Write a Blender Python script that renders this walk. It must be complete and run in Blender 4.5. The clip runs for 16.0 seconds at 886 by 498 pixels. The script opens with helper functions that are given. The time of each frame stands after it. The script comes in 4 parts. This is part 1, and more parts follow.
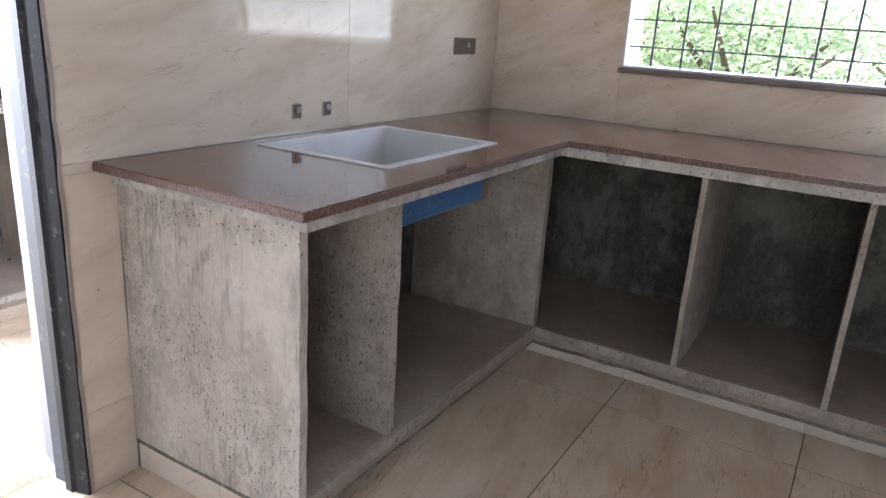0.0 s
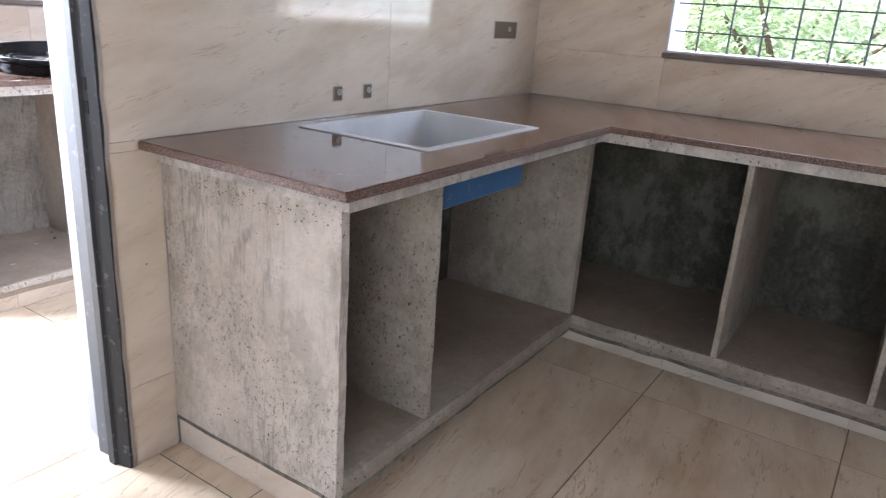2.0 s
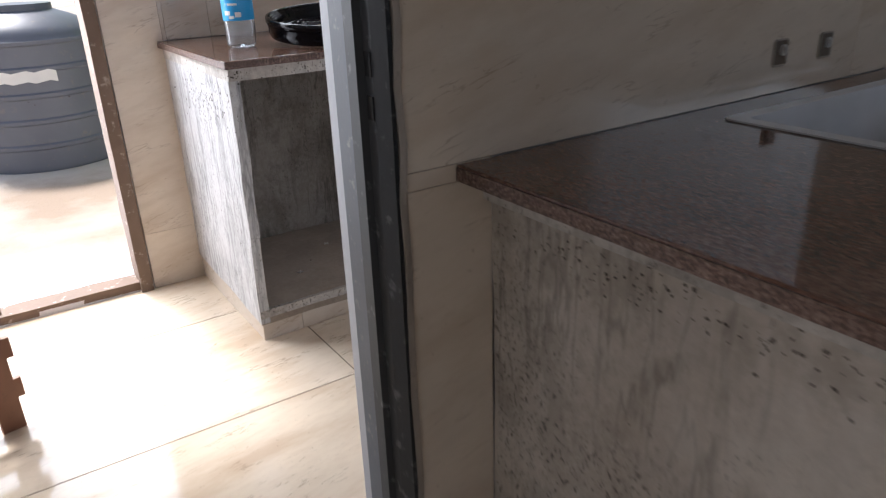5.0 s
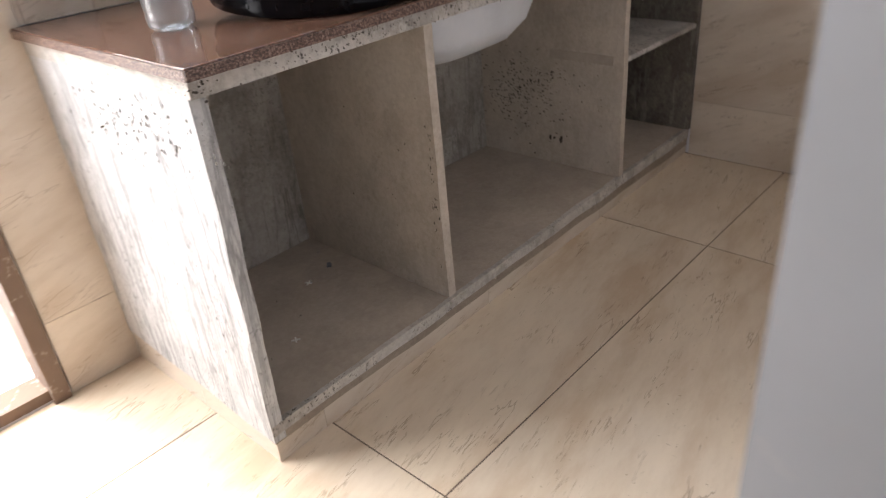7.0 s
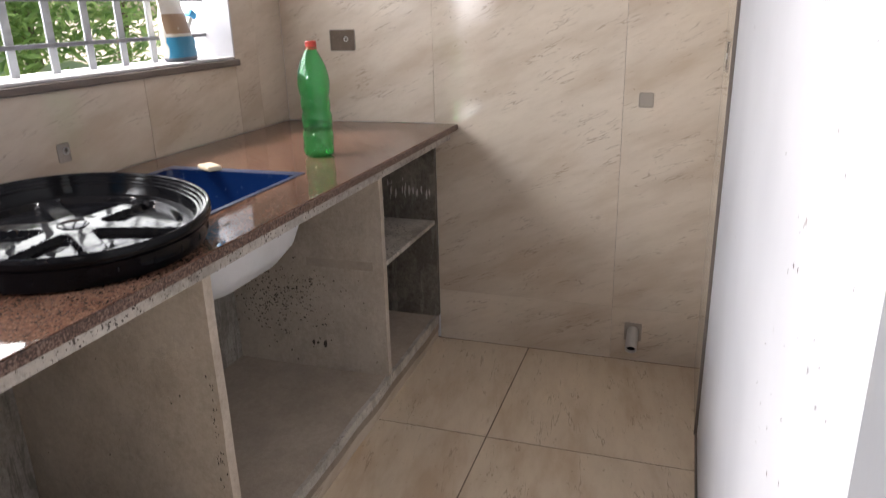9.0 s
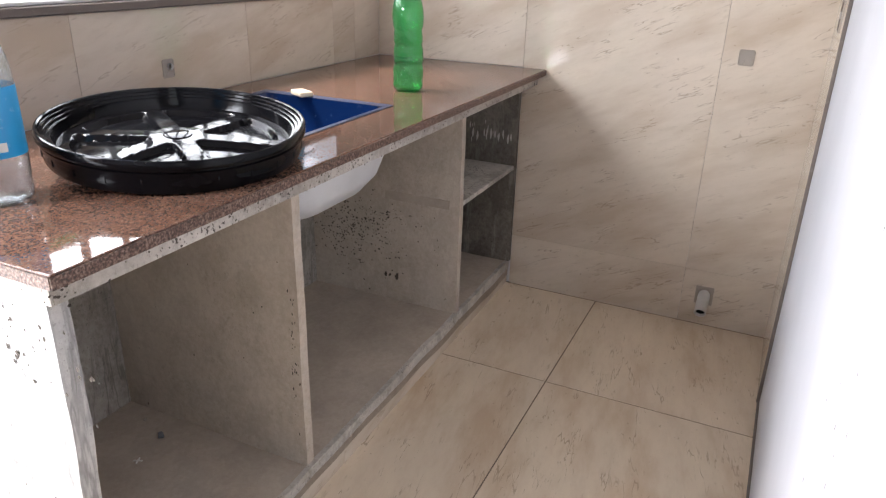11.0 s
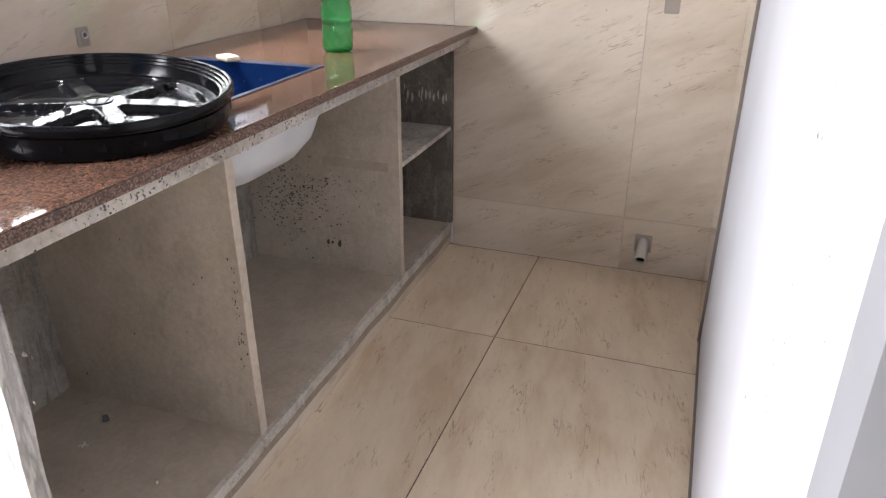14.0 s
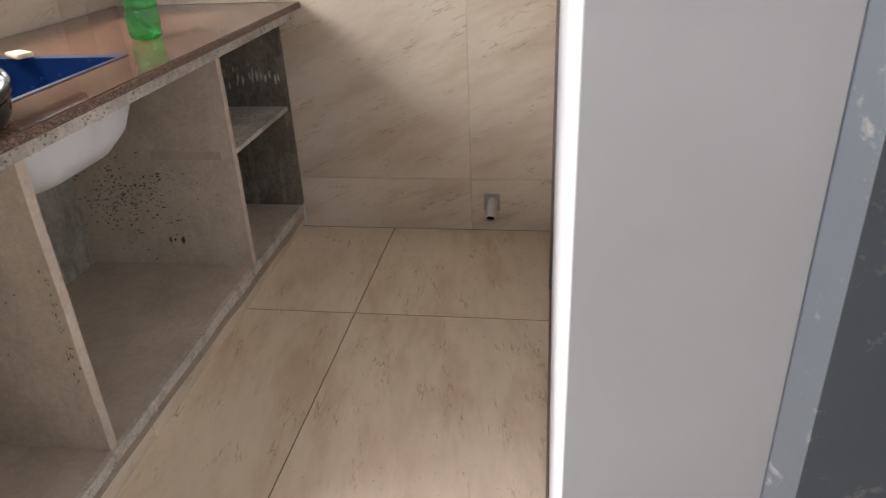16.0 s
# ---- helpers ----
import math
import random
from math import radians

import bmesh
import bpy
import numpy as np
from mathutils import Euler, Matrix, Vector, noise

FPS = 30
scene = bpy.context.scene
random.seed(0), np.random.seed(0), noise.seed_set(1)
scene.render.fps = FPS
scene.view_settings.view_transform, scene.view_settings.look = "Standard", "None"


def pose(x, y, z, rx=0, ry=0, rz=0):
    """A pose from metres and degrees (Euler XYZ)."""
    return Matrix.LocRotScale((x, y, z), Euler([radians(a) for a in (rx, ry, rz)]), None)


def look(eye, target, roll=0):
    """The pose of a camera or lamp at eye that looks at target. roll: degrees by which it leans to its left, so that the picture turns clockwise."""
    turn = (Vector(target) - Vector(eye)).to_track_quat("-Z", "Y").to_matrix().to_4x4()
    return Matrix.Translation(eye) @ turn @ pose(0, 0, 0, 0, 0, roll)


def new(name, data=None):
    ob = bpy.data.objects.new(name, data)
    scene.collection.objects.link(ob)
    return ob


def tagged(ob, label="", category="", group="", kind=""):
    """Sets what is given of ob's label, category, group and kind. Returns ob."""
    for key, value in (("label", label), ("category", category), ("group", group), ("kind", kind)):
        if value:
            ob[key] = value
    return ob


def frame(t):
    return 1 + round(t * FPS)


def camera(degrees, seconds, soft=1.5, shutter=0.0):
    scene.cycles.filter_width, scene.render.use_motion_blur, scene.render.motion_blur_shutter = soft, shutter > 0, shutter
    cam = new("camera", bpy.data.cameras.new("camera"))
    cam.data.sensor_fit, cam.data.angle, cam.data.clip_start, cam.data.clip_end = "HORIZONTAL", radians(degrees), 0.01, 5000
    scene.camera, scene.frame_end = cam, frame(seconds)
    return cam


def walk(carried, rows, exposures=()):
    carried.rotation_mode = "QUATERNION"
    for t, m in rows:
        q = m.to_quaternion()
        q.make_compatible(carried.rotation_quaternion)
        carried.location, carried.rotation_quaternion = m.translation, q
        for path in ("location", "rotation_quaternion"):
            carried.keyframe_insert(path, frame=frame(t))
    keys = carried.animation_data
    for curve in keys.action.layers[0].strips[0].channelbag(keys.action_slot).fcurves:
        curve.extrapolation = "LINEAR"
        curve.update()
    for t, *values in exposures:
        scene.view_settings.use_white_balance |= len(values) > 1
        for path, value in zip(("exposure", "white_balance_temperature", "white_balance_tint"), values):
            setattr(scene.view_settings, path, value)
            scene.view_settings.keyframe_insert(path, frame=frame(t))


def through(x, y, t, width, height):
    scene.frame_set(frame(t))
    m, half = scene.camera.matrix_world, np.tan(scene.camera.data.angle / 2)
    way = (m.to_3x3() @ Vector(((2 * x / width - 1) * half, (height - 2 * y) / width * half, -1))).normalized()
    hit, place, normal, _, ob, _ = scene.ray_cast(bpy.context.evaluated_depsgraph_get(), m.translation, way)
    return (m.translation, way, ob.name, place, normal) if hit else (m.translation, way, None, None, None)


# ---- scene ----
cam = camera(63.9, 16.0, 1.2, 0.5)
PATH = [
    (0, (-0.971, -1.512, 1.22), (0.671, -0.542, 0.618), 3.6),
    (0.5, (-0.965, -1.503, 1.201), (0.661, -0.553, 0.526), 4.7),
    (1, (-0.962, -1.502, 1.195), (0.662, -0.567, 0.495), 5.3),
    (1.5, (-0.967, -1.499, 1.194), (0.649, -0.545, 0.504), 4.8),
    (2, (-0.976, -1.493, 1.204), (0.61, -0.455, 0.566), 3.8),
    (2.5, (-0.971, -1.447, 1.202), (0.522, -0.314, 0.503), 4.7),
    (3, (-0.913, -1.409, 1.207), (0.412, -0.055, 0.565), 1.9),
    (3.5, (-0.815, -1.327, 1.182), (0.382, 0.124, 0.502), -0.2),
    (3.7, (-0.776, -1.255, 1.16), (0.345, 0.256, 0.483), 0.9),
    (5.8, (-0.430, -0.346, 1.118), (0.596, 1.138, 0.258), -3.0),
    (6, (-0.449, -0.257, 1.119), (0.688, 1.11, 0.204), -3.0),
    (6.5, (-0.486, -0.068, 1.121), (0.764, 1.196, 0.205), -1.6),
    (7, (-0.424, 0.183, 1.129), (0.816, 1.403, 0.142), -5.5),
    (7.5, (-0.385, 0.362, 1.161), (1.132, 1.218, 0.177), -1.6),
    (8, (-0.383, 0.434, 1.28), (1.367, 1.042, 0.526), -0.9),
    (8.5, (-0.383, 0.4, 1.282), (1.451, 1.021, 0.782), -3.0),
    (9, (-0.392, 0.398, 1.274), (1.4, 1.014, 0.632), -1.6),
    (9.5, (-0.398, 0.404, 1.258), (1.38, 1.036, 0.595), -0.3),
    (10, (-0.422, 0.425, 1.247), (1.32, 1.16, 0.594), -0.9),
    (10.2, (-0.43, 0.399, 1.269), (1.262, 1.197, 0.56), 0.8),
    (12.5, (-0.436, 0.425, 1.226), (1.232, 1.17, 0.412), 1.0),
    (13, (-0.439, 0.42, 1.232), (1.228, 1.157, 0.41), 0.3),
    (13.5, (-0.446, 0.41, 1.235), (1.237, 1.112, 0.414), 0.2),
    (14, (-0.439, 0.403, 1.221), (1.268, 1.017, 0.379), -0.0),
    (14.5, (-0.45, 0.384, 1.233), (1.269, 0.992, 0.412), -1.7),
    (15, (-0.432, 0.352, 1.216), (1.297, 0.856, 0.345), -1.5),
    (15.5, (-0.422, 0.316, 1.208), (1.322, 0.706, 0.311), -2.0),
    (16, (-0.415, 0.302, 1.207), (1.344, 0.593, 0.299), -2.8),
]
EXPOSURES = [(t, stops, kelvin, 14) for t, stops, kelvin in (
    (0, 2.05, 5800), (1.0, 2.5, 5800), (2.0, 2.2, 5800), (3.0, 1.4, 5950), (3.5, 0.8, 6050), (3.7, 0.65, 6050), (5.8, 0.05, 6100), (6.5, 0.4, 6250),
    (7.0, 0.6, 6600), (7.5, 0.75, 6900), (8.0, 1.05, 6700), (8.5, 0.7, 6700), (9.0, 0.6, 6550), (10.2, 0.9, 6350), (12.5, 1.1, 6200), (14.5, 0.95, 6500), (15.5, 0.65, 6800), (16, 0.75, 6800))]
walk(cam, [(t, look(eye, target, roll)) for t, eye, target, roll in PATH], EXPOSURES)

# ---- world, sun, exposure ----
world = bpy.data.worlds.new("world")
scene.world = world
world.use_nodes = True
wn, wl = world.node_tree.nodes, world.node_tree.links
sky = wn.new("ShaderNodeTexSky")
sky.sky_type, sky.sun_disc = "NISHITA", False
sky.sun_elevation, sky.sun_rotation = radians(58), radians(349)
sky.air_density, sky.dust_density = 1.2, 2.0
wn["Background"].inputs["Strength"].default_value = 0.15
wl.new(sky.outputs["Color"], wn["Background"].inputs["Color"])

sun = new("sun", bpy.data.lights.new("sun", "SUN"))
sun.data.energy, sun.data.angle, sun.data.color = 5.0, radians(10), (1.0, 0.96, 0.90)
sun.matrix_world = look((0, 0, 0), (0.10, -0.52, -0.85))


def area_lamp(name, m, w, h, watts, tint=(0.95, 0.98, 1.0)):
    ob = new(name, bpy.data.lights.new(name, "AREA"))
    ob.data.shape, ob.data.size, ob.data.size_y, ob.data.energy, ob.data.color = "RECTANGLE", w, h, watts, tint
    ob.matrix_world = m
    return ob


# daylight in the openings: outer door, two windows, assumed unseen wide opening behind the walker
area_lamp("skylight_outer_door", look((-0.53, 2.05, 1.05), (-0.45, 0.0, 0.85)), 0.8, 1.95, 22, (0.95, 0.975, 1.0))
# extra narrow lamp in the door, added to sharpen the counter's shadow
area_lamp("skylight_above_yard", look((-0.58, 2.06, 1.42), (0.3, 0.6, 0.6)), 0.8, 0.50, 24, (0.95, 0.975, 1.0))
area_lamp("skylight_wash_window", look((1.03, 2.06, 1.50), (1.03, 0.0, 0.9)), 1.46, 0.46, 12, (0.97, 0.985, 1.0))
area_lamp("skylight_kitchen_window", look((2.13, -1.2, 1.62), (0.0, -1.2, 1.2)), 1.22, 1.0, 5, (0.88, 0.95, 1.0))
# fill light from behind; this opening is assumed and never in view
area_lamp("skylight_wide_opening", look((-3.3, -2.2, 1.1), (0.0, -1.6, 0.7)), 1.7, 2.0, 6.0, (1.0, 0.97, 0.93))


# ---- materials ----
class Mat:
    """A node material with a few short cuts."""

    def __init__(self, name, rough=0.6, metal=0.0, space="Object"):
        self.m = bpy.data.materials.new(name)
        self.m.use_nodes = True
        self.n, self.l = self.m.node_tree.nodes, self.m.node_tree.links
        self.b = self.n["Principled BSDF"]
        self.b.inputs["Roughness"].default_value, self.b.inputs["Metallic"].default_value = rough, metal
        self.co = self.n.new("ShaderNodeTexCoord").outputs[space]

    def node(self, kind, **inputs):
        node = self.n.new("ShaderNode" + kind)
        for key, value in inputs.items():
            self.put(node.inputs[key.replace("_", " ")], value)
        return node

    def put(self, socket, value):
        if isinstance(value, bpy.types.NodeSocket):
            self.l.new(value, socket)
        else:
            socket.default_value = value

    def shifted(self, amount=7.0):
        """Coordinates moved by a random amount for each object."""
        info = self.n.new("ShaderNodeObjectInfo")
        mul = self.node("VectorMath")
        mul.operation = "SCALE"
        comb = self.n.new("ShaderNodeCombineXYZ")
        for key, k in (("X", 1.0), ("Y", 1.7), ("Z", 2.3)):
            self.put(comb.inputs[key], self.math("MULTIPLY", info.outputs["Random"], k))
        self.put(mul.inputs[0], comb.outputs[0])
        mul.inputs["Scale"].default_value = amount
        add = self.node("VectorMath")
        self.put(add.inputs[0], self.co)
        self.put(add.inputs[1], mul.outputs[0])
        return add.outputs[0]

    def mapped(self, co=None, turn=(0, 0, 0), scale=(1, 1, 1)):
        mp = self.n.new("ShaderNodeMapping")
        self.put(mp.inputs["Vector"], co or self.co)
        mp.vector_type = "TEXTURE"
        mp.inputs["Rotation"].default_value = [radians(a) for a in turn]
        mp.inputs["Scale"].default_value = [1 / s for s in scale]
        return mp.outputs[0]

    def noise(self, scale, detail=4.0, co=None, rough=0.55):
        return self.node("TexNoise", Vector=co or self.co, Scale=scale, Detail=detail, Roughness=rough).outputs["Fac"]

    def math(self, op, a, b=0.0):
        node = self.n.new("ShaderNodeMath")
        node.operation = op
        self.put(node.inputs[0], a)
        self.put(node.inputs[1], b)
        return node.outputs[0]

    def ramp(self, fac, *stops):
        node = self.n.new("ShaderNodeValToRGB")
        e = node.color_ramp.elements
        while len(e) < len(stops):
            e.new(0.5)
        for el, (pos, col) in zip(e, stops):
            el.position = pos
            el.color = (*col, 1) if isinstance(col, tuple) else (col, col, col, 1)
        self.put(node.inputs["Fac"], fac)
        return node.outputs["Color"]

    def mix(self, fac, a, b, blend="MIX"):
        node = self.n.new("ShaderNodeMix")
        node.data_type, node.blend_type = "RGBA", blend
        for key, value in (("Factor", fac), ("A", a), ("B", b)):
            sock = [i for i in node.inputs if i.name == key and (i.type == "RGBA" or key == "Factor" and i.type == "VALUE")][0]
            self.put(sock, (*value, 1) if isinstance(value, tuple) else value)
        return [o for o in node.outputs if o.type == "RGBA"][0]

    def colour(self, value):
        self.put(self.b.inputs["Base Color"], (*value, 1) if isinstance(value, tuple) else value)
        return self

    def rough(self, value):
        self.put(self.b.inputs["Roughness"], value)
        return self

    def bump(self, height, strength=0.3, distance=0.005):
        node = self.node("Bump", Height=height, Strength=strength, Distance=distance)
        self.put(self.b.inputs["Normal"], node.outputs[0])
        return self


def tile_material(name, base, dark, vein_turn, gloss, shine=0.5, flecked=0.54):
    """Cream porcelain tile with slanting cloudy bands and short brown flecks."""
    k = Mat(name, gloss)
    k.b.inputs["Specular IOR Level"].default_value = shine
    co = k.shifted()
    slant = k.mapped(co, vein_turn, (1.0, 3.2, 3.2))
    col = k.ramp(k.noise(2.6, 7, slant), (0.34, dark), (0.52, base), (0.72, tuple(min(1, c * 1.08) for c in base)))

    def hairlines(scale, width, stretch, gate_scale, lo, hi):
        """Thin broken lines where a stretched noise crosses its middle."""
        n = k.noise(scale, 3, k.mapped(co, vein_turn, (0.8, stretch, stretch)), 0.6)
        line = k.ramp(k.math("ABSOLUTE", k.math("SUBTRACT", n, 0.5)), (0.0, 1.0), (width, 0.75), (width * 2.2, 0.0))
        return k.math("MULTIPLY", line, k.ramp(k.noise(gate_scale, 4, k.mapped(co, vein_turn, (0.7, 1.8, 1.8)), 0.6), (lo, 0.0), (hi, 1.0)))

    veins = hairlines(4.2, 0.006, 5.0, 6.0, 0.55, 0.62)
    scratches = hairlines(8.0, 0.010, 6.5, 9.0, 0.57, 0.63)
    flecks = k.math("MULTIPLY", k.ramp(k.noise(30, 3, k.mapped(co, vein_turn, (0.55, 2.6, 2.6)), 0.6), (0.62, 0.0), (0.66, 1.0)), k.ramp(k.noise(5.0, 2, k.mapped(co, (0, 0, 0), (1.3, 1.3, 1.3))), (0.50, 0.0), (0.60, 0.8)))
    dots = k.math("MULTIPLY", k.ramp(k.noise(70, 2, co), (0.69, 0.0), (0.72, 1.0)), k.ramp(k.noise(9, 2, co), (0.50, 0.0), (0.58, 1.0)))
    marks = k.math("MAXIMUM", k.math("MAXIMUM", veins, scratches), k.math("MAXIMUM", k.math("MULTIPLY", flecks, 0.4), k.math("MULTIPLY", dots, 0.7)))
    col = k.mix(k.math("MULTIPLY", marks, flecked), col, (0.20, 0.135, 0.085))
    col = k.mix(k.math("MULTIPLY", k.ramp(k.noise(14, 6, slant, 0.7), (0.46, 0.0), (0.70, 1.0)), 0.30), col, dark)
    dust = k.ramp(k.noise(1.3, 5), (0.42, 0.0), (0.75, 1.0))
    col = k.mix(k.math("MULTIPLY", dust, 0.22), col, (0.50, 0.44, 0.38))
    k.colour(col)
    k.rough(k.math("ADD", k.math("MULTIPLY", dust, 0.07), gloss))
    k.bump(k.math("SUBTRACT", k.noise(3, 2, co), k.math("MULTIPLY", marks, 0.25)), 0.06, 0.004)
    return k.m


FLOOR_TILE = tile_material("floor_tile", (0.69, 0.575, 0.435), (0.56, 0.425, 0.295), (0, 0, 9), 0.06)
WALL_TILE_Y = tile_material("wall_tile_along", (0.64, 0.555, 0.455), (0.53, 0.435, 0.335), (0, 0, 15), 0.05, 0.5, 0.38)
WALL_TILE_X = tile_material("wall_tile_across", (0.64, 0.555, 0.455), (0.53, 0.435, 0.335), (0, 0, -24), 0.09, 0.25)


def concrete(name, base, dark, light, streaks=0.0, pits=0.5, lime=0.8, blotch=0.0, drips=0.0):
    """Cement screed: cloudy, with trowel marks, drip streaks, blotches and small pits."""
    k = Mat(name, 0.86)
    co = k.shifted(3.0)
    cloud = k.noise(3.6, 9, co, 0.66)
    col = k.ramp(cloud, (0.34, dark), (0.5, base), (0.66, light))
    fine = k.noise(60, 5, co, 0.72)
    col = k.mix(0.36, col, k.ramp(fine, (0.36, dark), (0.64, light)))
    if blotch:
        patch = k.ramp(k.noise(7.5, 9, k.mapped(co, (0, 0, 0), (1.0, 1.0, 0.7)), 0.72), (0.50, 0.0), (0.56, 1.0))
        col = k.mix(k.math("MULTIPLY", patch, blotch), col, tuple(c * 0.80 for c in dark))
        pale = k.ramp(k.noise(5.5, 9, k.mapped(co, (0, 0, 0), (1.2, 1.2, 0.8)), 0.7), (0.53, 0.0), (0.60, 1.0))
        col = k.mix(k.math("MULTIPLY", pale, blotch), col, light)
    if streaks:
        run = k.noise(11.0 if lime else 15.0, 5, k.mapped(co, (0, 0, 0), (3.6, 3.6, 0.30)), 0.6)
        gate = k.ramp(k.noise(4.2, 3, k.mapped(co, (0, 0, 0), (1.0, 1.0, 0.8))), (0.44 if lime else 0.32, 0.0), (0.58 if lime else 0.44, 1.0))
        f = k.math("MULTIPLY", k.math("MULTIPLY", k.ramp(run, (0.56 if lime else 0.53, 0.0), (0.61 if lime else 0.60, 1.0)), gate), streaks)
        col = k.mix(f, col, tuple(c * 0.42 for c in dark))
        if lime:
            wash = k.ramp(k.noise(9, 6, k.mapped(co, (0, 0, 0), (2.4, 2.4, 0.45)), 0.65), (0.57, 0.0), (0.63, 1.0))
            col = k.mix(k.math("MULTIPLY", wash, streaks * lime), col, (0.62, 0.585, 0.54))
    if drips:
        n = k.noise(9.0, 3, k.mapped(co, (0, 0, 0), (2.8, 2.8, 0.40)), 0.5)
        line = k.ramp(k.math("ABSOLUTE", k.math("SUBTRACT", n, 0.5)), (0.0, 1.0), (0.009, 0.8), (0.026, 0.0))
        f = k.math("MULTIPLY", line, k.ramp(k.noise(2.8, 3, k.mapped(co, (0, 0, 0), (1.4, 1.4, 0.5))), (0.47, 0.0), (0.55, 1.0)))
        col = k.mix(k.math("MULTIPLY", f, drips), col, tuple(c * 0.38 for c in dark))
    small = k.mapped(co, (0, 0, 0), (1.0, 1.0, 0.7))
    field = k.ramp(k.noise(3.4, 5, co, 0.6), (0.44, 0.0), (0.58, 1.0))
    hole = k.math("MULTIPLY", k.ramp(k.noise(125, 3, small, 0.6), (0.60, 0.0), (0.64, 1.0)), field)
    fine_hole = k.math("MULTIPLY", k.ramp(k.noise(190, 2, small, 0.6), (0.62, 0.0), (0.66, 1.0)), k.ramp(k.noise(6.0, 4, co), (0.47, 0.0), (0.62, 0.8)))
    hole = k.math("MAXIMUM", hole, fine_hole)
    col = k.mix(k.math("MULTIPLY", hole, pits), col, (0.07, 0.06, 0.05))
    k.colour(col)
    h = k.math("SUBTRACT", k.math("ADD", k.math("MULTIPLY", cloud, 0.8), k.math("MULTIPLY", fine, 0.4)), k.math("MULTIPLY", hole, 1.2 * pits))
    k.bump(h, 0.5, 0.008)
    return k.m


PANEL = concrete("cement_panel", (0.46, 0.405, 0.345), (0.36, 0.31, 0.255), (0.56, 0.505, 0.44), 0.20, 0.75, 0.9, 0.45, 0.45)
# paler, greyer cement: glare from the outer door is put into the colour
DOOR_LIT_PANEL = concrete("door_lit_panel", (0.50, 0.495, 0.485), (0.39, 0.38, 0.37), (0.58, 0.575, 0.565), 0.45, 0.5, 0.0, 0.25, 0.5)
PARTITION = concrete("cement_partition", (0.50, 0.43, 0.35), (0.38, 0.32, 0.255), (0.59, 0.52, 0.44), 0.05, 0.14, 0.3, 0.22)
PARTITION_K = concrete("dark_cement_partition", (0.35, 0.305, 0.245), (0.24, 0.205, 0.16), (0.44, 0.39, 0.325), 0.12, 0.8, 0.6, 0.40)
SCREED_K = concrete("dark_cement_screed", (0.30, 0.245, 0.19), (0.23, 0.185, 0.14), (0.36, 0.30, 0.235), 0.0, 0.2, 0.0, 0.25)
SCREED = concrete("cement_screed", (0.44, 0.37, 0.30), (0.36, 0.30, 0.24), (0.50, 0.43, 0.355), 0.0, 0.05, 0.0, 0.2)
BAND = concrete("cement_edge", (0.50, 0.465, 0.415), (0.30, 0.27, 0.235), (0.62, 0.585, 0.53), 0.0, 0.95, 0.0, 0.45)
# near-black cement: shade inside the kitchen bays is put into the colour
ROUGH_DARK = concrete("shaded_cement_back", (0.072, 0.068, 0.051), (0.038, 0.035, 0.026), (0.165, 0.155, 0.122), 0.06, 0.6, 0.4, 0.6)
STAINED = concrete("stained_cement_wall", (0.34, 0.31, 0.27), (0.22, 0.195, 0.165), (0.44, 0.41, 0.365), 0.35, 0.5, 0.3, 0.45, 0.5)
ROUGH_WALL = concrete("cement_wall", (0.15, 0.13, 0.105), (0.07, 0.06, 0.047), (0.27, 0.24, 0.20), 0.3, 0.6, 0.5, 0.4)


def granite_material():
    k = Mat("granite", 0.10)
    cells = k.node("TexVoronoi", Vector=k.co, Scale=330.0).outputs["Color"]
    sep = k.n.new("ShaderNodeSeparateColor")
    k.put(sep.inputs[0], cells)
    grain = k.ramp(sep.outputs[0], (0.0, (0.020, 0.011, 0.009)), (0.18, (0.084, 0.039, 0.025)), (0.45, (0.142, 0.068, 0.042)), (0.78, (0.19, 0.102, 0.068)), (1.0, (0.30, 0.19, 0.135)))
    cloud = k.noise(22, 7, None, 0.65)
    col = k.mix(0.40, grain, k.ramp(cloud, (0.34, (0.052, 0.025, 0.017)), (0.66, (0.165, 0.087, 0.060))))
    dust = k.ramp(k.noise(5, 7, None, 0.65), (0.46, 0.0), (0.72, 1.0))
    col = k.mix(k.math("MULTIPLY", dust, 0.08), col, (0.38, 0.29, 0.24))
    k.colour(col)
    k.rough(k.math("ADD", k.math("MULTIPLY", dust, 0.05), 0.03))
    k.bump(k.math("ADD", k.noise(90, 3), k.math("MULTIPLY", k.noise(9, 4), 2.0)), 0.03, 0.002)
    return k.m


GRANITE = granite_material()
k = Mat("granite_cut_edge", 0.5)
k.colour(k.ramp(k.noise(260, 4), (0.35, (0.028, 0.016, 0.012)), (0.5, (0.115, 0.062, 0.043)), (0.68, (0.27, 0.19, 0.15))))
k.bump(k.noise(120, 3), 0.5, 0.003)
GRANITE_EDGE = k.m


def paint(name, col, rough=0.55, worn=(0.4, 0.36, 0.32), wear=0.15, scale=4.0, metal=0.0, bumpy=0.12):
    """Painted or plain surface with cloudy unevenness and worn flecks."""
    k = Mat(name, rough, metal)
    cloud = k.noise(scale, 6)
    c = k.ramp(cloud, (0.35, tuple(x * 0.90 for x in col)), (0.65, tuple(min(1, x * 1.05) for x in col)))
    f = k.math("MULTIPLY", k.ramp(k.noise(scale * 5, 5, None, 0.65), (0.60, 0.0), (0.68, 1.0)), wear)
    k.colour(k.mix(f, c, worn))
    k.bump(k.noise(scale * 12, 4), bumpy, 0.003)
    return k.m


